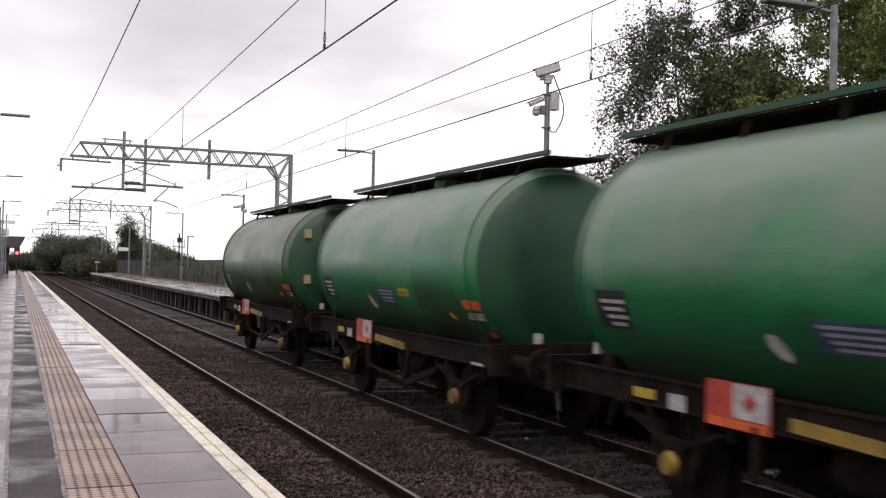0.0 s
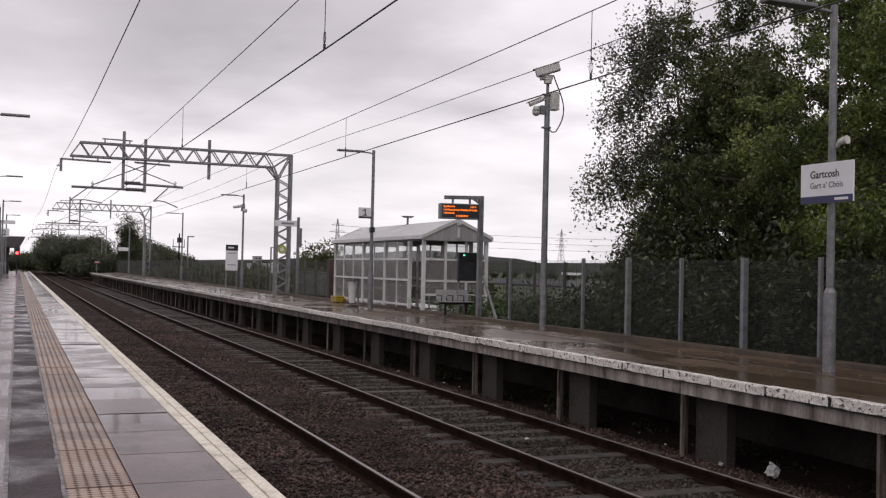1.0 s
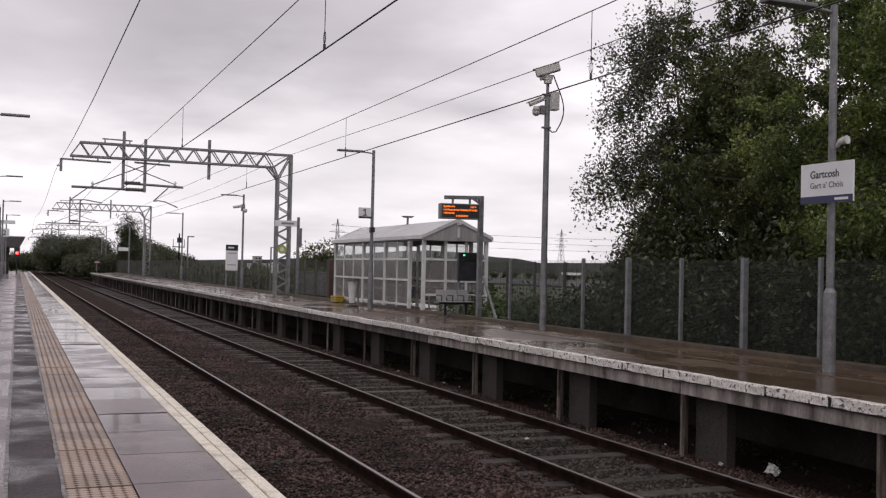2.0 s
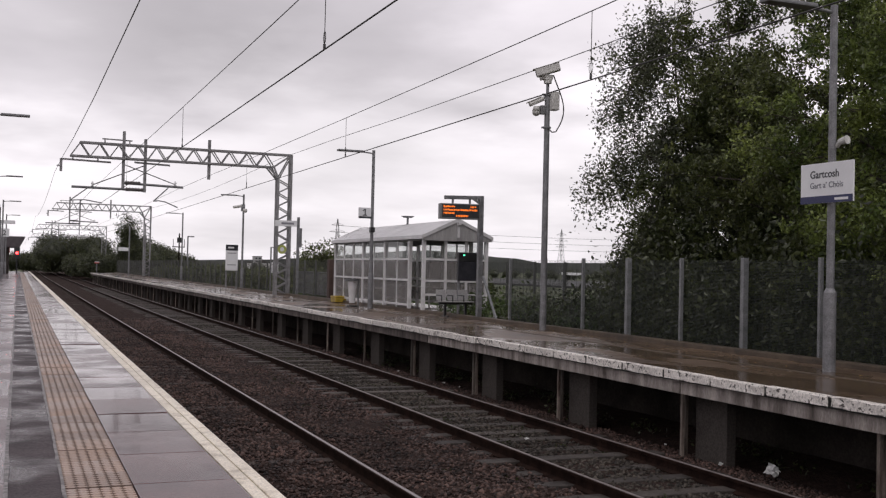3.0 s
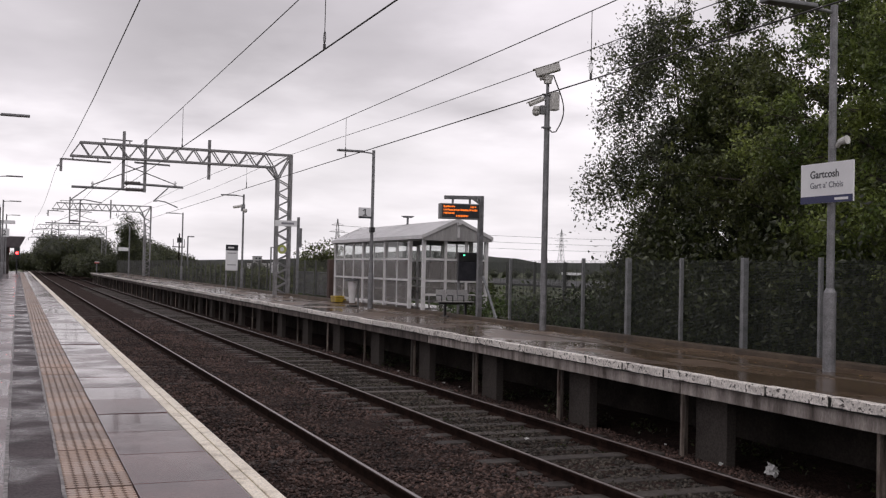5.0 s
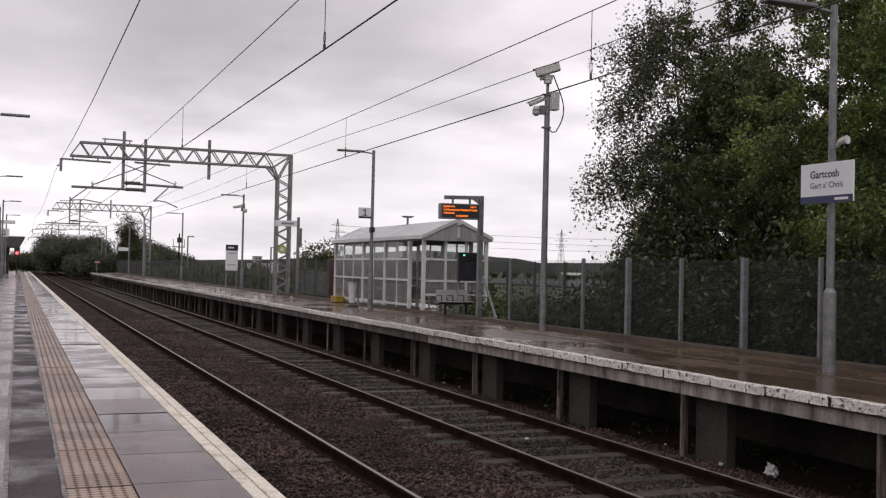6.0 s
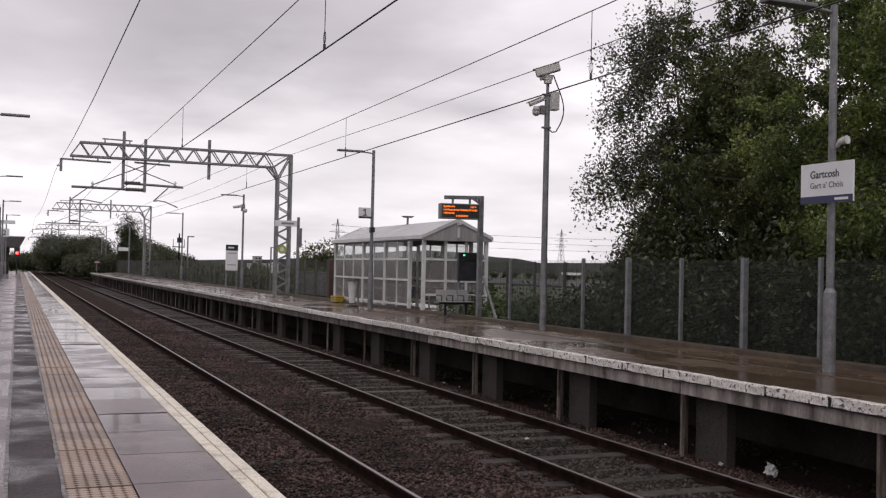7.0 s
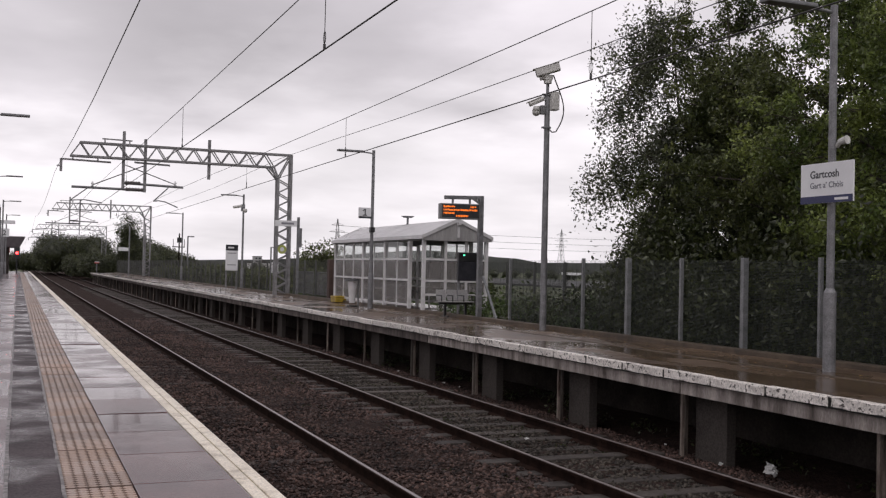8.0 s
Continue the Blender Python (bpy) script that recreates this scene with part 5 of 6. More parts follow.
# ---- distance ----
def pylon(x, y, h):
    p = thing("pylon", "distant lattice electricity pylon", "pylon", pose(x, y, -0.7), group="pylons")
    bm = B()
    w = h * 0.09
    lv = [(0, w), (0.3, w * 0.62), (0.6, w * 0.34), (0.8, w * 0.26), (1.0, w * 0.05)]
    t = h * 0.006
    for (a, wa), (b, wb) in zip(lv, lv[1:]):
        for sx, sy in ((1, 1), (1, -1), (-1, 1), (-1, -1)):
            bar(bm, (sx * wa, sy * wa, a * h), (sx * wb, sy * wb, b * h), t)
        for s in (1, -1):
            bar(bm, (-wa, s * wa, a * h), (wb, s * wb, b * h), t * 0.7)
            bar(bm, (wa, s * wa, a * h), (-wb, s * wb, b * h), t * 0.7)
    tagged(part("tower", bm, M["gantry"], p), kind="stuff")
    for z, l in ((0.62, 0.13), (0.75, 0.16), (0.88, 0.12)):
        bm = B()
        bar(bm, (-l * h, 0, z * h), (l * h, 0, z * h), t)
        bar(bm, (-l * h, 0, z * h), (0, 0, (z + 0.05) * h), t * 0.7)
        bar(bm, (l * h, 0, z * h), (0, 0, (z + 0.05) * h), t * 0.7)
        part("cross_arm", bm, M["gantry"], p)
    return p


pylon(327, 600, 30)
pylon(176, 600, 31)
for zz, off in ((18.5, -3.5), (22.5, -4.5), (26.5, -3.5)):
    line = B()
    path_tube(line, [(176 + off + 15.1 * k * 2, 600 + 0 * k, zz - 0.06 * k * (10 - k) * 2) for k in range(11)] + [(478 + 60 * k + off, 600 + 14 * k, zz - 2) for k in range(1, 5)], 0.09, 4)
    tagged(part("power_line", line, M["cable"]), "thin sagging power line between distant pylons", "wire", group="power lines")


def far_things():
    a = thing("road_sign", "distant white sign board by the road", "sign", pose(54.8, 98, -0.6))
    part("panel", box(B(), -1.3, 1.3, -0.05, 0.05, 1.55, 1.85), M["sign_white"], a)
    for x in (-1.2, 1.2):
        part("leg", box(B(), x - 0.05, x + 0.05, -0.05, 0.05, 0, 1.56), M["galv"], a)
    h = thing("house", "distant pale house among trees", "house", pose(112, 520, -0.6))
    part("wall", box(B(), -5, 5, -4, 4, 0, 3.2), M["white"], h)
    bm = B()
    prism(bm, [(-5.3, 3.2), (5.3, 3.2), (0, 5.4)], -4.3, 4.3)
    part("roof", bm, M["concrete_dark"], h)
    l = thing("street_lamp", "distant slim lamp standard beyond the fence", "lamp post", pose(14.05, 95, -0.6))
    part("pole", rod(B(), (0, 0, 0), (0, 0, 4.3), 0.06), M["galv"], l)
    part("lantern", box(B(), 0, 0.55, -0.08, 0.08, 4.22, 4.32), M["galv"], l)
    t = thing("signal_post", "distant dark signal post with a small ladder platform", "signal", pose(17.5, 125, -0.6))
    part("post", rod(B(), (0, 0, 0), (0, 0, 5.4), 0.08), M["frame_steel"], t)
    part("head", box(B(), -0.25, 0.25, -0.15, 0.15, 4.3, 4.9, 0.02), M["black"], t)
    part("platform", box(B(), -0.75, 0.6, -0.3, 0.3, 3.75, 3.85), M["frame_steel"], t)
    for x in (-0.72, 0.55):
        part("rail_post", box(B(), x - 0.03, x + 0.03, -0.3, -0.24, 3.85, 4.7), M["frame_steel"], t)
    k = thing("stop_board", "small red and white board at the platform end", "sign", pose(8.45, 126.0, 0))
    part("post", box(B(), -0.05, 0.05, -0.05, 0.05, 0, 1.1), M["galv"], k)
    part("panel", box(B(), -0.26, 0.26, -0.08, -0.055, 1.06, 1.26), M["card_red"], k)
    part("stripe", box(B(), -0.26, 0.26, -0.086, -0.0805, 1.19, 1.26), M["sign_white"], k)
    b = thing("tower_block", "distant pale block of flats on the skyline", "building", pose(89.8, 420, -0.7))
    part("wall", box(B(), -1.5, 1.5, -2, 2, 0, 5.6), M["far_wall"], b)
    part("roof", box(B(), -1.6, 1.6, -2.1, 2.1, 5.6, 5.8), M["concrete_dark"], b)
    for q in range(2):
        for z in (3.4, 4.6):
            part("window", box(B(), -1.1 + 1.3 * q, -0.3 + 1.3 * q, -2.06, -2.005, z, z + 0.6), M["darkpanel"], b)


far_things()


def bag_litter():
    bm = B()
    bmesh.ops.create_grid(bm, x_segments=7, y_segments=7, size=0.078)
    rng = random.Random(2)
    for v in bm.verts:
        v.co += Vector((rng.uniform(-0.02, 0.02), rng.uniform(-0.02, 0.02), 0.10 * abs(noise.noise(v.co * 9)) + rng.uniform(0, 0.02)))
    bmesh.ops.solidify(bm, geom=bm.faces[:], thickness=0.004)
    b = part("plastic_bag", bm, M["bag"])
    b.matrix_basis = pose(8.2, 9.85, -1.06, 30, -35, 20)
    return tagged(b, "crumpled white plastic bag on the ballast", "litter")


bag = bag_litter()


def scraps():
    rng = random.Random(21)
    spots = ((8.05, 27.6, -1.12), (7.95, 22.0, -1.1), (8.1, 19.7, -1.12), (8.15, 19.0, -1.12), (8.2, 12.0, -1.12), (8.05, 10.6, -1.12), (6.3, 12.4, -1.03), (7.9, 38.0, -1.1))
    for x, y, z in spots:
        bm = B()
        bmesh.ops.create_grid(bm, x_segments=3, y_segments=3, size=rng.uniform(0.014, 0.026))
        for v in bm.verts:
            v.co.z += rng.uniform(0, 0.03)
        bmesh.ops.solidify(bm, geom=bm.faces[:], thickness=0.003)
        o = part("paper_scrap", bm, M["bag"])
        o.matrix_basis = pose(x, y, z + 0.02, rng.uniform(-20, 20), rng.uniform(-35, 0), rng.uniform(0, 90))
        tagged(o, "small pale paper scrap on the ballast", "litter", group="paper scraps")
    r = np.random.default_rng(8)
    n = 160
    pts = np.stack([XF - 0.35 - abs(r.normal(size=n)) * 0.8, 8.5 + 22 * r.random(n), np.full(n, 0.012)], 1)
    pts = pts[pts[:, 0] > XE + 0.3]
    v, f = leaf_cloud(pts, 0.022, r)
    v = [(x, y, -0.006 + 0.25 * abs(z - 0.012)) for x, y, z in v]
    tagged(raw("fallen_leaves", v, f, M["fallen"]), "scattered yellow fallen leaves on the wet platform", "leaves", kind="stuff")


scraps()


def cess_weeds():
    r = np.random.default_rng(61)
    pts = []
    for i in range(40):
        c = np.array([8.35 + 1.0 * r.random(), 8 + 22 * r.random(), -1.12])
        pts.append(c + r.normal(size=(70, 3)) * np.array([0.12, 0.22, 0.06]))
    pts = np.concatenate(pts)
    pts = pts[(pts[:, 2] > -1.14) & (pts[:, 0] < 9.5)]
    v, f = leaf_cloud(pts, 0.03, r)
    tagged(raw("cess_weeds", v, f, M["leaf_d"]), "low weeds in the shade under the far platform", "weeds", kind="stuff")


cess_weeds()


# ---- train ----
AXLES = (-2.7, 2.03)   # from the middle of a tank; the wagon's own zero is the rail head


def patch_on_tank(u0, u1, a0, a1, r=1.253, zc=2.2, n=6):
    """A thin curved plate on the tank's side; a: degrees down from the horizontal."""
    bm = B()
    rows = []
    for i in range(n + 1):
        a = radians(a0 + (a1 - a0) * i / n)
        rows.append([bm.verts.new((-math.cos(a) * r, u, zc - math.sin(a) * r)) for u in (u0, u1)])
    for p, q in zip(rows, rows[1:]):
        bm.faces.new((p[0], p[1], q[1], q[0]))
    bmesh.ops.recalc_face_normals(bm, faces=bm.faces)
    bmesh.ops.solidify(bm, geom=bm.faces[:], thickness=-0.004)
    return bm


def leaning_patch(u0, u1, a0, a1, r=1.253, zc=2.2):
    """A small lozenge lying on the tank's side, its long way slanting down."""
    bm = B()
    ring = []
    for k in range(8):
        t = 2 * math.pi * k / 8
        u = (u0 + u1) / 2 - (u1 - u0) / 2 * (0.62 * math.cos(t) + 0.5 * math.sin(t))
        a = radians((a0 + a1) / 2 + (a1 - a0) / 2 * (0.95 * math.sin(t) - 0.1 * math.cos(t)))
        ring.append(bm.verts.new((-math.cos(a) * r, u, zc - math.sin(a) * r)))
    bm.faces.new(ring)
    bmesh.ops.recalc_face_normals(bm, faces=bm.faces)
    bmesh.ops.solidify(bm, geom=bm.faces[:], thickness=-0.004)
    return bm


def tank_wagon(end_cards, decals, paint):
    w = thing("tank_wagon", "green two-axle tank wagon with a roof walkway and grimy frame", "wagon", group="tank wagons of the passing train")
    R, ZC, H = 1.25, 2.2, 3.5
    bm = B()
    seg = 64
    prof = [(-H - 0.24, 0.0), (-H - 0.23, 0.35), (-H - 0.19, 0.7), (-H - 0.11, 1.0), (-H - 0.03, 1.17), (-H + 0.05, 1.235), (-H + 0.13, R)]
    prof += [(u, R) for u in (-2.2, -2.17, -0.75, -0.72, 0.75, 0.78, 2.2, 2.23)] + [(-u, r) for u, r in reversed(prof)]
    rings = []
    for u, r in prof:
        rings.append([bm.verts.new((r * math.cos(2 * math.pi * k / seg), u, ZC + r * math.sin(2 * math.pi * k / seg))) for k in range(seg)] if r else [bm.verts.new((0, u, ZC))])
    for a, b in zip(rings, rings[1:]):
        for k in range(seg):
            k2 = (k + 1) % seg
            if len(a) == 1:
                bm.faces.new((a[0], b[k2], b[k]))
            elif len(b) == 1:
                bm.faces.new((a[k], a[k2], b[0]))
            else:
                bm.faces.new((a[k], a[k2], b[k2], b[k]))
    bmesh.ops.recalc_face_normals(bm, faces=bm.faces)
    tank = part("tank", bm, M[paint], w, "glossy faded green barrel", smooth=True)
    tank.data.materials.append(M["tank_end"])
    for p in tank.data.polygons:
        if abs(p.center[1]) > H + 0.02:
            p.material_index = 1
    for u in (-H + 0.14, H - 0.14):
        bm = B()
        for k in range(seg):
            a0, a1 = 2 * math.pi * k / seg, 2 * math.pi * (k + 1) / seg
            bar(bm, ((R + 0.008) * math.cos(a0), u, ZC + (R + 0.008) * math.sin(a0)), ((R + 0.008) * math.cos(a1), u, ZC + (R + 0.008) * math.sin(a1)), 0.018, 0.03)
        part("seam_ring", bm, M[paint], tank)
    # oil run down the end
    if end_cards:
        bm = B()
        n = 14
        rows = []
        for i in range(n + 1):
            z = ZC + 1.12 - 2.2 * i / n
            row = []
            half = math.sqrt(max(0.02, 1.17 ** 2 - (z - ZC) ** 2))
            lo = max(-0.48 + 0.09 * noise.noise((i * 0.6, 0.0, 0)), -half)
            hi = min(0.85 + 0.09 * noise.noise((i * 0.6, 9.0, 0)), half)
            for k in range(8):
                x = lo + (hi - lo) * k / 7
                rr = math.hypot(x, z - ZC)
                row.append(bm.verts.new((x, -H - 0.016 - float(np.interp(rr, (0, 0.35, 0.7, 1.0, 1.17, 1.235), (0.24, 0.23, 0.19, 0.11, 0.03, -0.05))), z)))
            rows.append(row)
        for a, b in zip(rows, rows[1:]):
            for k in range(7):
                bm.faces.new((a[k], a[k + 1], b[k + 1], b[k]))
        bmesh.ops.solidify(bm, geom=bm.faces[:], thickness=0.004)
        part("oil_run", bm, M["grime_shade"], tank, "black oil run down the tank end")
    # walkway
    for x in (-0.42, 0.42):
        part("walkway_rail", box(B(), x - 0.03, x + 0.03, -H - 0.45, H + 0.45, 3.565, 3.62), M["tank_end"], w)
    part("walkway", box(B(), -0.38, 0.38, -H - 0.42, H + 0.42, 3.53, 3.56), M["frame_steel"], w, "dark grating walkway")
    for u in (-3.1, -1.9, -0.7, 0.7, 1.9, 3.1):
        for s in (-1, 1):
            part("walkway_bracket", bar(B(), (s * 0.38, u, 3.54), (s * 0.45, u, 3.36), 0.04), M["frame_steel"], w)
    bm = B()
    rod(bm, (0, 0, 3.4), (0, 0, 3.66), 0.32, seg=20)
    part("manhole", bm, M["tank_end"], w)
    # underframe
    for x in (-1.02, 1.02):
        bm = B()
        prism(bm, [(x - 0.045, 0.96), (x + 0.045, 0.96), (x + 0.045, 0.985), (x + 0.012, 0.985), (x + 0.012, 1.2), (x + 0.045, 1.2), (x + 0.045, 1.225), (x - 0.045, 1.225), (x - 0.045, 1.2), (x - 0.012, 1.2), (x - 0.012, 0.985), (x - 0.045, 0.985)], -4.02, 4.02)
        part("solebar", bm, M["frame_steel"], w)
    for u in (-4.05, 4.05):
        part("headstock", box(B(), -1.2, 1.2, u - 0.05, u + 0.05, 0.9, 1.28, 0.01), M["frame_steel"], w)
        s = 1 if u > 0 else -1
        for x in (-0.87, 0.87):
            bm = B()
            rod(bm, (x, u, 1.06), (x, u + s * 0.36, 1.06), 0.10, 0.075, seg=12)
            rod(bm, (x, u + s * 0.36, 1.06), (x, u + s * 0.73, 1.06), 0.06, seg=12)
            rod(bm, (x, u + s * 0.72, 1.06), (x, u + s * 0.765, 1.06), 0.22, 0.21, seg=20)
            part("buffer", bm, M["frame_steel"], w)
        bm = B()
        path_tube(bm, [(0, u, 1.0), (0, u + s * 0.3, 0.95), (0, u + s * 0.55, 0.93)], 0.045)
        part("coupling", bm, M["frame_steel"], w)
        bm = B()
        path_tube(bm, [(0.35, u, 0.95), (0.35, u + s * 0.2, 0.7), (0.33, u + s * 0.45, 0.62), (0.3, u + s * 0.6, 0.75)], 0.025)
        part("brake_hose", bm, M["black"], w)
        bm = B()
        path_tube(bm, [(-0.35, u, 0.95), (-0.35, u + s * 0.12, 0.62), (-0.36, u + s * 0.16, 0.5)], 0.025)
        part("brake_hose", bm, M["black"], w)
        for x in (-0.95, 0.80):
            part("saddle", box(B(), x, x + 0.15, u - s * 0.75 - 0.1, u - s * 0.75 + 0.1, 0.98, 1.35), M["frame_steel"], w)
        part("lamp_iron", box(B(), -0.62, -0.55, u - s * 0.02, u + s * 0.07, 1.28, 1.40), M["card_white"], w, "pale lamp bracket")
    for u in (-1.4, 0, 1.4):
        part("cross_bearer", box(B(), -1.0, 1.0, u - 0.06, u + 0.06, 0.98, 1.1), M["frame_steel"], w)
    sets = []
    for u in AXLES:
        ws = thing("wheelset", "", "")
        ws.parent, ws.matrix_basis = w, pose(0, u, 0.47)
        part("axle", rod(B(), (-1.0, 0, 0), (1.0, 0, 0), 0.075, seg=12), M["frame_steel"], ws)
        for s in (-1, 1):
            bm = B()
            rod(bm, (s * 0.70, 0, 0), (s * 0.82, 0, 0), 0.47, 0.462, seg=40)
            rod(bm, (s * 0.68, 0, 0), (s * 0.705, 0, 0), 0.50, seg=40)
            rod(bm, (s * 0.82, 0, 0), (s * 0.88, 0, 0), 0.16, 0.14, seg=16)
            part("wheel", bm, M["frame_steel"], ws)
        sets.append((ws, u))
        for s in (-1, 1):
            bm = B()
            box(bm, s * 0.96 - 0.10, s * 0.96 + 0.10, u - 0.16, u + 0.16, 0.33, 0.62, 0.03)
            part("axle_box", bm, M["frame_steel"], w)
            part("axle_cover", rod(B(), (s * 1.06, u, 0.5), (s * 1.12, u, 0.5), 0.115, 0.09, seg=18), M["dull_yellow"], w, "yellow axle end cover")
            bm = B()
            for k in range(5):
                l = 0.72 - 0.12 * k
                pts = [(s * 1.0, u - l, 0.86 - 0.0 * k), (s * 1.0, u - l * 0.5, 0.74 - 0.028 * k), (s * 1.0, u, 0.70 - 0.03 * k), (s * 1.0, u + l * 0.5, 0.74 - 0.028 * k), (s * 1.0, u + l, 0.86)]
                for a, b in zip(pts, pts[1:]):
                    bar(bm, a, b, 0.09, 0.02)
            part("leaf_spring", bm, M["frame_steel"], w)
            for d in (-0.28, 0.28):
                part("axle_guard", bar(B(), (s * 1.0, u + d * 1.5, 0.98), (s * 1.0, u + d * 0.75, 0.38), 0.05, 0.08), M["frame_steel"], w)
            for d in (-0.75, 0.75):
                part("spring_hanger", bar(B(), (s * 1.0, u + d, 0.98), (s * 1.0, u + d, 0.80), 0.05), M["frame_steel"], w)
    # brake gear
    for s in (-1, 1):
        bm = B()
        bar(bm, (s * 1.06, -1.0, 0.98), (s * 1.06, -0.8, 0.42), 0.06)
        bar(bm, (s * 1.06, -0.6, 0.98), (s * 1.06, -0.8, 0.42), 0.06)
        bar(bm, (s * 1.06, -0.8, 0.46), (s * 1.06, -2.0, 0.78), 0.05, 0.09)
        bar(bm, (s * 1.06, 0.9, 0.98), (s * 1.06, 0.9, 0.55), 0.06)
        bar(bm, (s * 1.06, 0.9, 0.6), (s * 1.06, -0.8, 0.5), 0.035)
        part("brake_lever", bm, M["frame_steel"], w)
        part("brake_handle", bar(B(), (s * 1.09, 0.47, 1.06), (s * 1.09, -0.82, 1.01), 0.03, 0.10), M["dull_yellow"], w, "grimy yellow brake lever")
    part("brake_cylinder", rod(B(), (0.3, -0.3, 0.72), (0.3, 0.5, 0.72), 0.19, seg=18), M["frame_steel"], w)
    bm = B()
    rod(bm, (-0.55, -0.55, 0.68), (-0.55, 0.5, 0.68), 0.16, seg=18)
    part("air_tank", bm, M["frame_steel"], w)
    # plates on the solebar
    x = -1.065
    c = part("hazard_plate", box(B(), x - 0.012, x, 0.74, 1.52, 0.93, 1.30), M["card_red"], w, "red and white hazard plate with an orange foot")
    part("white_panel", box(B(), x - 0.016, x - 0.0125, 0.75, 1.17, 1.02, 1.29), M["card_white"], c)
    part("symbol", rod(B(), (x - 0.0165, 0.96, 1.155), (x - 0.019, 0.96, 1.155), 0.085, seg=4), M["card_red"], c)
    part("orange_strip", box(B(), x - 0.016, x - 0.0125, 0.75, 1.51, 0.935, 1.005), M["card_orange"], c)
    part("white_plate", box(B(), x - 0.01, x, 1.82, 2.06, 0.97, 1.11), M["card_white"], w)
    part("yellow_plate", box(B(), x - 0.01, x, 2.28, 2.62, 1.02, 1.11), M["yellow"], w)
    part("white_bar", box(B(), x - 0.01, x, -3.56, -3.24, 0.965, 1.0), M["card_white"], w)
    # plates on the barrel
    p = part("data_panel", patch_on_tank(2.57, 3.09, 10, 27), M["black"], w, "black panel of small white lettering")
    for k in range(4):
        part("text_bar", patch_on_tank(2.58 + 0.05 * (k % 2), 3.0 - 0.04 * k, 14 + 3.4 * k, 15.6 + 3.4 * k, 1.259), M["card_white"], p)
    part("white_diamond", leaning_patch(0.47, 0.74, 22.5, 34), M["card_white"], w, "slanted white sticker")
    part("orange_panel", patch_on_tank(-3.62, -3.1, 20.5, 26), M["card_orange"], w)
    part("yellow_panel", leaning_patch(-2.70, -2.47, 30, 35), M["yellow"], w)
    for k in range(3):
        part("text_bar", patch_on_tank(-3.62, -3.18 + 0.03 * k, 28.3 + 1.7 * k, 29.2 + 1.7 * k), M["card_white"], w)
    part("red_mark", patch_on_tank(-3.62, -3.46, 41.5, 45), M["card_red"], w)
    if decals:
        p = part("blue_panel", patch_on_tank(-0.53, 0.16, 16.5, 28), M["decal_blue"], w, "blue-grey lettered panel")
        for k in range(4):
            part("text_bar", patch_on_tank(-0.50, 0.12 - 0.05 * k, 18 + 2.5 * k, 19.1 + 2.5 * k, 1.259), M["ink_grey"], p)
        part("yellow_panel", patch_on_tank(-1.24, -0.77, 16, 18.2), M["yellow"], w)
        part("yellow_panel", patch_on_tank(-1.24, -0.77, 19.2, 21.4), M["yellow"], w)
    if end_cards:
        for z in (ZC + 0.62, ZC - 0.32):
            part("end_plate", box(B(), -0.86, -0.73, -H - 0.20, -H - 0.10, z - 0.09, z + 0.09), M["plate"], w, "small cream plate on the tank end")
    return w, sets


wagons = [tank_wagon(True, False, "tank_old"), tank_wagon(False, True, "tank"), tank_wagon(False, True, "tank")]


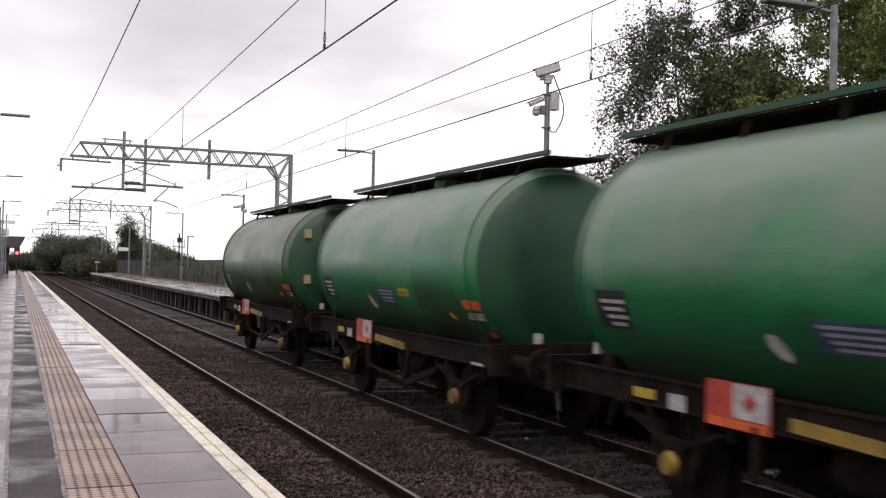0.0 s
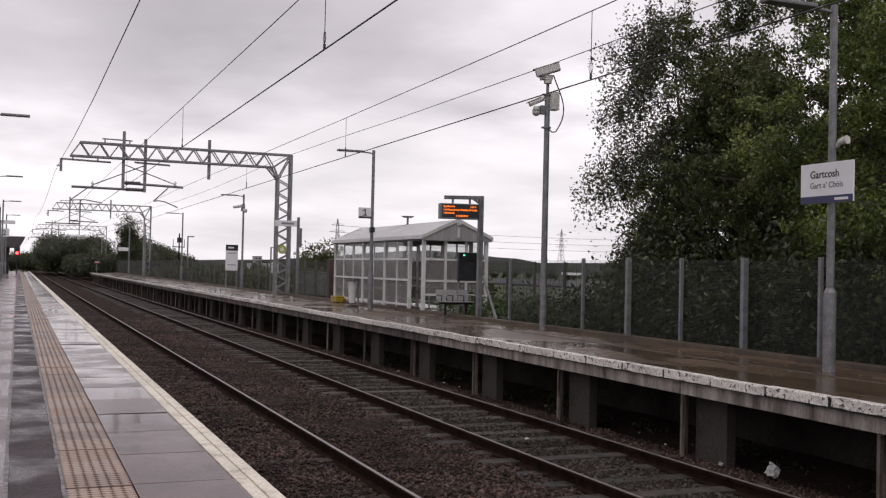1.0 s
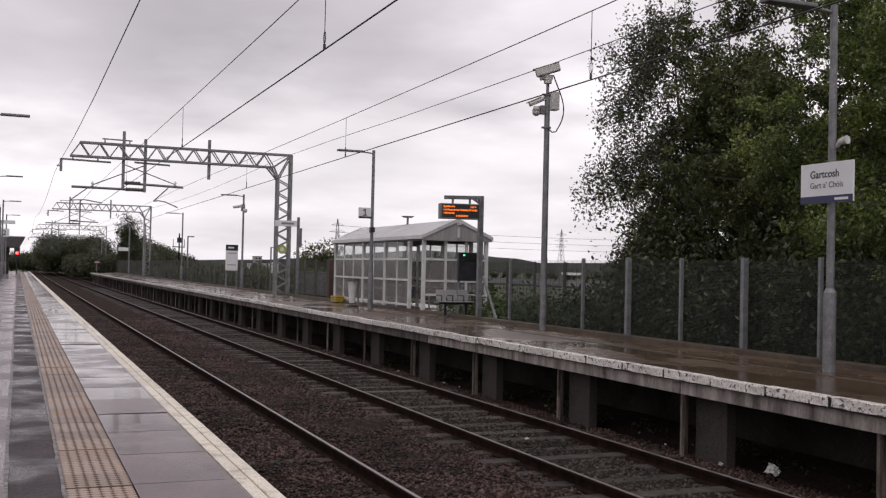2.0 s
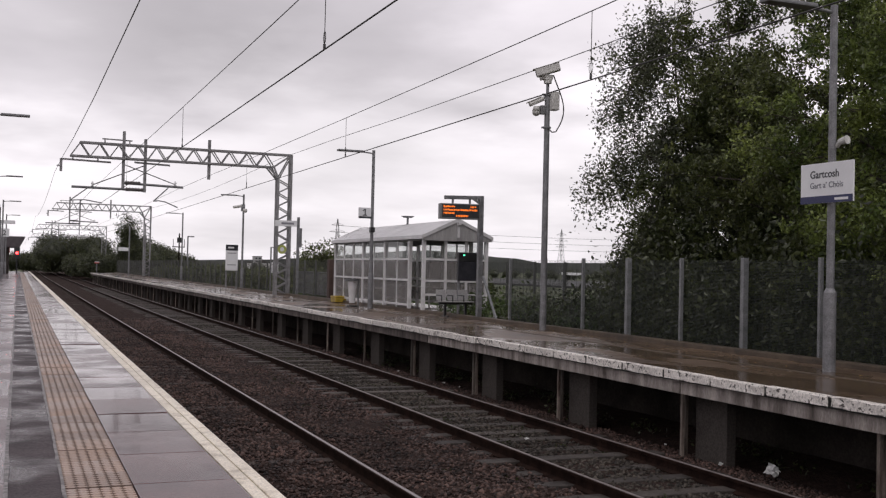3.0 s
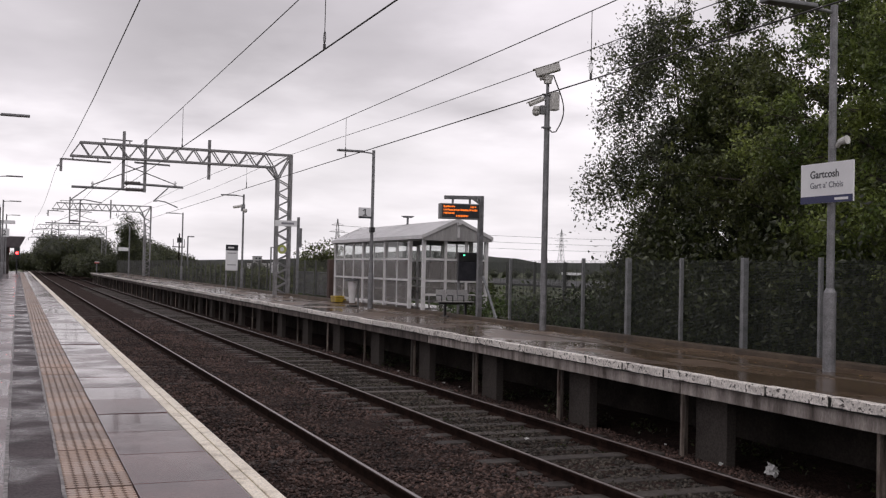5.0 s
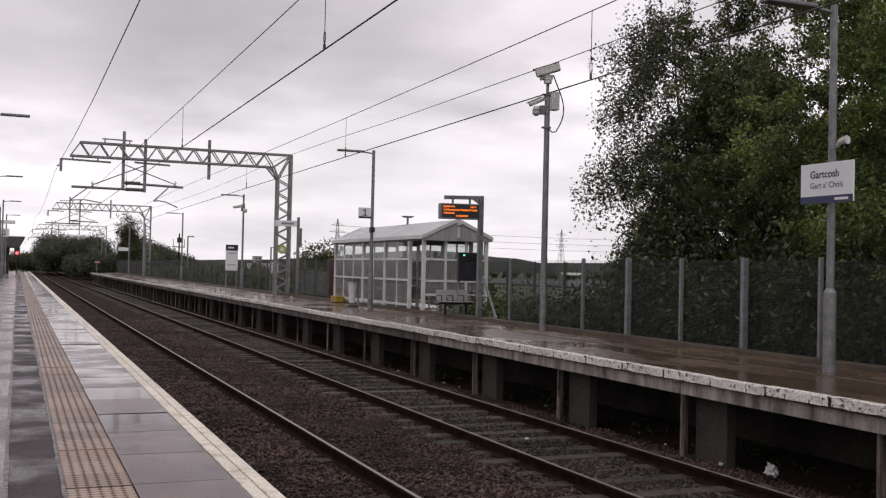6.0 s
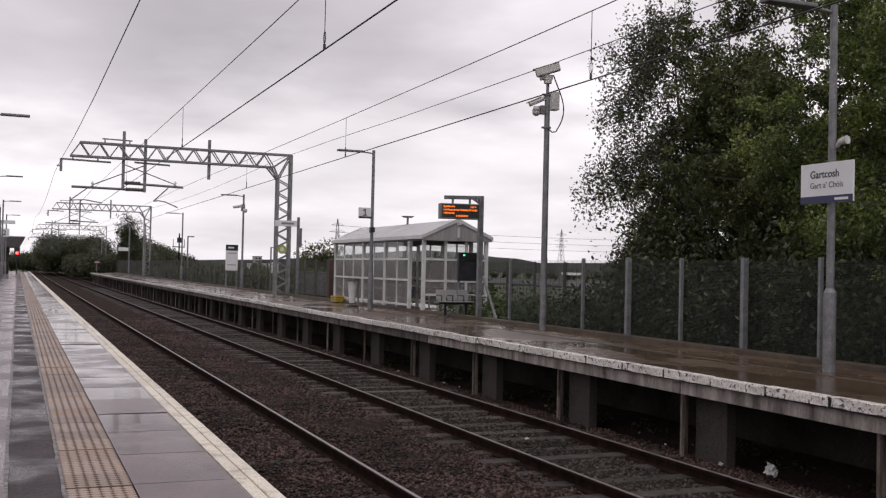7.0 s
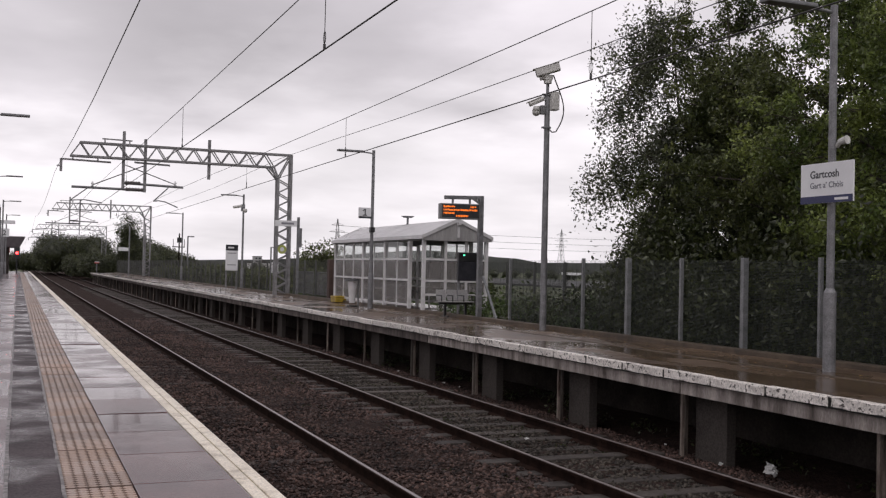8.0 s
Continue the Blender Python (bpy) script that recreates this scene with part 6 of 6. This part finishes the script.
# ---- pieces ----
def build_pieces():
    # near platform
    plat = bpy.data.objects["platform_near"]
    bm = B()
    box(bm, 0.268, 0.612, 0.005, 0.391, -0.034, -0.001)
    for i in range(6):
        for j in range(7):
            c = (0.2975 + 0.0570 * i, 0.031 + 0.0557 * j, 0)
            bmesh.ops.create_cone(bm, cap_ends=True, segments=8, radius1=0.0302, radius2=0.0282, depth=0.005, matrix=Matrix.Translation((c[0], c[1], 0.0022)) @ pose(0, 0, 0, 0, 0, 22.5))
    first = part("tactile_slab", bm, M["tactile_base"], plat)
    first.data.materials.append(M["tactile"])
    for q in first.data.polygons:
        if q.center[2] > 0.0035:
            q.material_index = 1
    y = 5.865 - 0.396 * 19
    first.matrix_basis = pose(0, y, 0)
    rng = random.Random(9)
    k = 0
    while y < FAR_A - 0.5 and k < 290:
        y += 0.396
        k += 1
        again("tactile_slab", first, pose(0, y, rng.uniform(-0.0015, 0.0015), 0, rng.uniform(-0.15, 0.15), 0), plat)
    bm = B()
    box(bm, 0.62, 1.168, 0.007, 0.923, -0.034, -0.002, 0.005)
    first = part("paving_slab", bm, M["slab"], plat)
    y = 1.28 - 0.93 * 8
    first.matrix_basis = pose(0, y, 0)
    while y < FAR_A - 1.0:
        y += 0.93
        again("paving_slab", first, pose(0, y, rng.uniform(-0.002, 0.001), rng.uniform(-0.1, 0.1), rng.uniform(-0.15, 0.15), 0), plat)
    bm = B()
    box(bm, 1.173, 1.246, 0.002, 0.928, -0.034, 0.0, 0.003)
    a = part("edge_line", bm, M["edge_paint"], plat)
    bm = B()
    box(bm, 1.254, XA, 0.002, 0.928, -0.09, 0.002, 0.006)
    b = part("edge_coping", bm, M["edge_paint"], plat)
    y = 1.28 - 0.93 * 8
    a.matrix_basis = b.matrix_basis = pose(0, y, 0)
    while y < FAR_A - 1.0:
        y += 0.93
        again("edge_line", a, pose(0, y, 0), plat)
        again("edge_coping", b, pose(rng.uniform(-0.002, 0.002), y, 0), plat)
    # far platform
    plat = bpy.data.objects["platform_far"]
    step = 1.008
    kinds = []
    for s in range(4):
        bm = B()
        r = random.Random(s)
        box(bm, 0, 0.10, 0.022, step - 0.022, -0.112, 0.004, 0.012)
        bmesh.ops.subdivide_edges(bm, edges=[e for e in bm.edges if e.calc_length() > 0.5], cuts=6, use_grid_fill=True)
        for v in bm.verts:
            if v.co.x < 0.06:
                v.co.x += r.uniform(-0.004, 0.010)
                v.co.z += r.uniform(-0.008, 0.003) if v.co.z > -0.05 else r.uniform(-0.004, 0.006)
        kinds.append(part("coping_slab", bm, M["coping"], plat))
    for i in range(129):
        y = -2.496 + i * step
        m = pose(XE + rng.uniform(-0.012, 0.006), y, -0.026 + rng.uniform(-0.006, 0.006), 0, rng.uniform(-0.5, 0.5), rng.uniform(-0.25, 0.25))
        if i < 4:
            kinds[i].matrix_basis = m
        else:
            again("coping_slab", kinds[rng.randrange(4)], m, plat)
    # black mortar strip, carried below the coping to paint the shadow line there
    part("joint_shadow_fill", box(B(), XE + 0.016, XE + 0.10, -2.4, FAR_B - 0.3, -0.149, -0.036), M["grime_shade"], plat, "dark mortar between the coping slabs, with a painted shadow line below")
    beam = older = None
    for i in range(29):
        y = -2.07 + 4.47 * i
        if y > 19 and not older:
            older = part("edge_beam", box(B(), XE + 0.085, XE + 0.28, 0.012, 4.458, -0.318, -0.151, 0.008), M["fascia_old"], plat)
            older.matrix_basis = pose(0, y, 0)
        elif older:
            again("edge_beam", older, pose(rng.uniform(-0.008, 0.008), y, rng.uniform(-0.004, 0.004)), plat)
        elif beam is None:
            beam = part("edge_beam", box(B(), XE + 0.085, XE + 0.28, 0.012, 4.458, -0.318, -0.151, 0.008), M["fascia"], plat)
            beam.matrix_basis = pose(0, y, 0)
        else:
            again("edge_beam", beam, pose(rng.uniform(-0.008, 0.008), y, rng.uniform(-0.004, 0.004)), plat)
    first = None
    for i in range(38):
        y = 1.41 + 3.365 * i
        if first is None:
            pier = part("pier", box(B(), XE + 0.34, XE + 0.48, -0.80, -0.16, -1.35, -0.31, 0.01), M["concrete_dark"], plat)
            post = part("steel_post", box(B(), XE + 0.20, XE + 0.238, -0.06, -0.016, -1.2, -0.318), M["post_steel"], plat)
            pier.matrix_basis = post.matrix_basis = pose(0, y, 0)
            again("steel_post", post, pose(0.075, y + 0.03, 0), plat)
            first = True
        else:
            again("pier", pier, pose(0, y, 0), plat)
            again("steel_post", post, pose(0, y, 0), plat)
            if y < 22:
                again("steel_post", post, pose(0.075, y + 0.03, 0), plat)
    # sleepers
    bed = bpy.data.objects["trackbed"]
    for xc, key in ((2.79, "sleeper"), (6.35, "sleeper_far")):
        first = None
        for i in range(149):
            y = 3.0 + 0.69 * (i - 13)
            if first is None:
                first = part("sleeper", box(B(), -1.27, 1.27, -0.12, 0.12, -0.14, 0.0, 0.012), M[key], bed)
                first.matrix_basis = pose(xc, y, -1.06)
            else:
                again("sleeper", first, pose(xc + rng.uniform(-0.02, 0.02), y + rng.uniform(-0.03, 0.03), (-1.068 if xc < 5 else -1.048) + rng.uniform(-0.018, 0.01), 0, 0, rng.uniform(-0.7, 0.7)), bed)


build_pieces()


# ---- what moves ----
def motions():
    speed = 29.36
    times = [0.0, 1 / 30, 2 / 30] + [0.1 * i for i in range(1, 11)] + [1.5, 2.0, 3.0, 4.0, 5.0, 6.0, 7.0, 7.5, 7.9, 7.9667, 8.0]
    for i, (w, sets) in enumerate(wagons):
        y0 = 24.73 - 9.55 * i
        walk(w, [(t, pose(TRACK, y0 - speed * t, ZR)) for t in times])
        for ws, u in sets:
            walk(ws, [(f / 30, pose(0, u, 0.47, 80.0 * f, 0, 0)) for f in range(241)])
    walk(bag, [(0.0, pose(8.2, 9.85, -1.06, 30, -35, 20)), (0.8, pose(8.2, 9.85, -1.06, 30, -35, 20)), (1.0, pose(8.2, 9.84, -1.05, 45, -50, 10)), (1.5, pose(8.19, 9.83, -1.05, 25, -30, 25)), (3.0, pose(8.2, 9.85, -1.06, 30, -35, 20)), (4.5, pose(8.2, 9.86, -1.06, 34, -38, 28)), (6.5, pose(8.2, 9.87, -1.06, 36, -40, 30)), (8.0, pose(8.2, 9.88, -1.06, 34, -36, 34))])


motions()
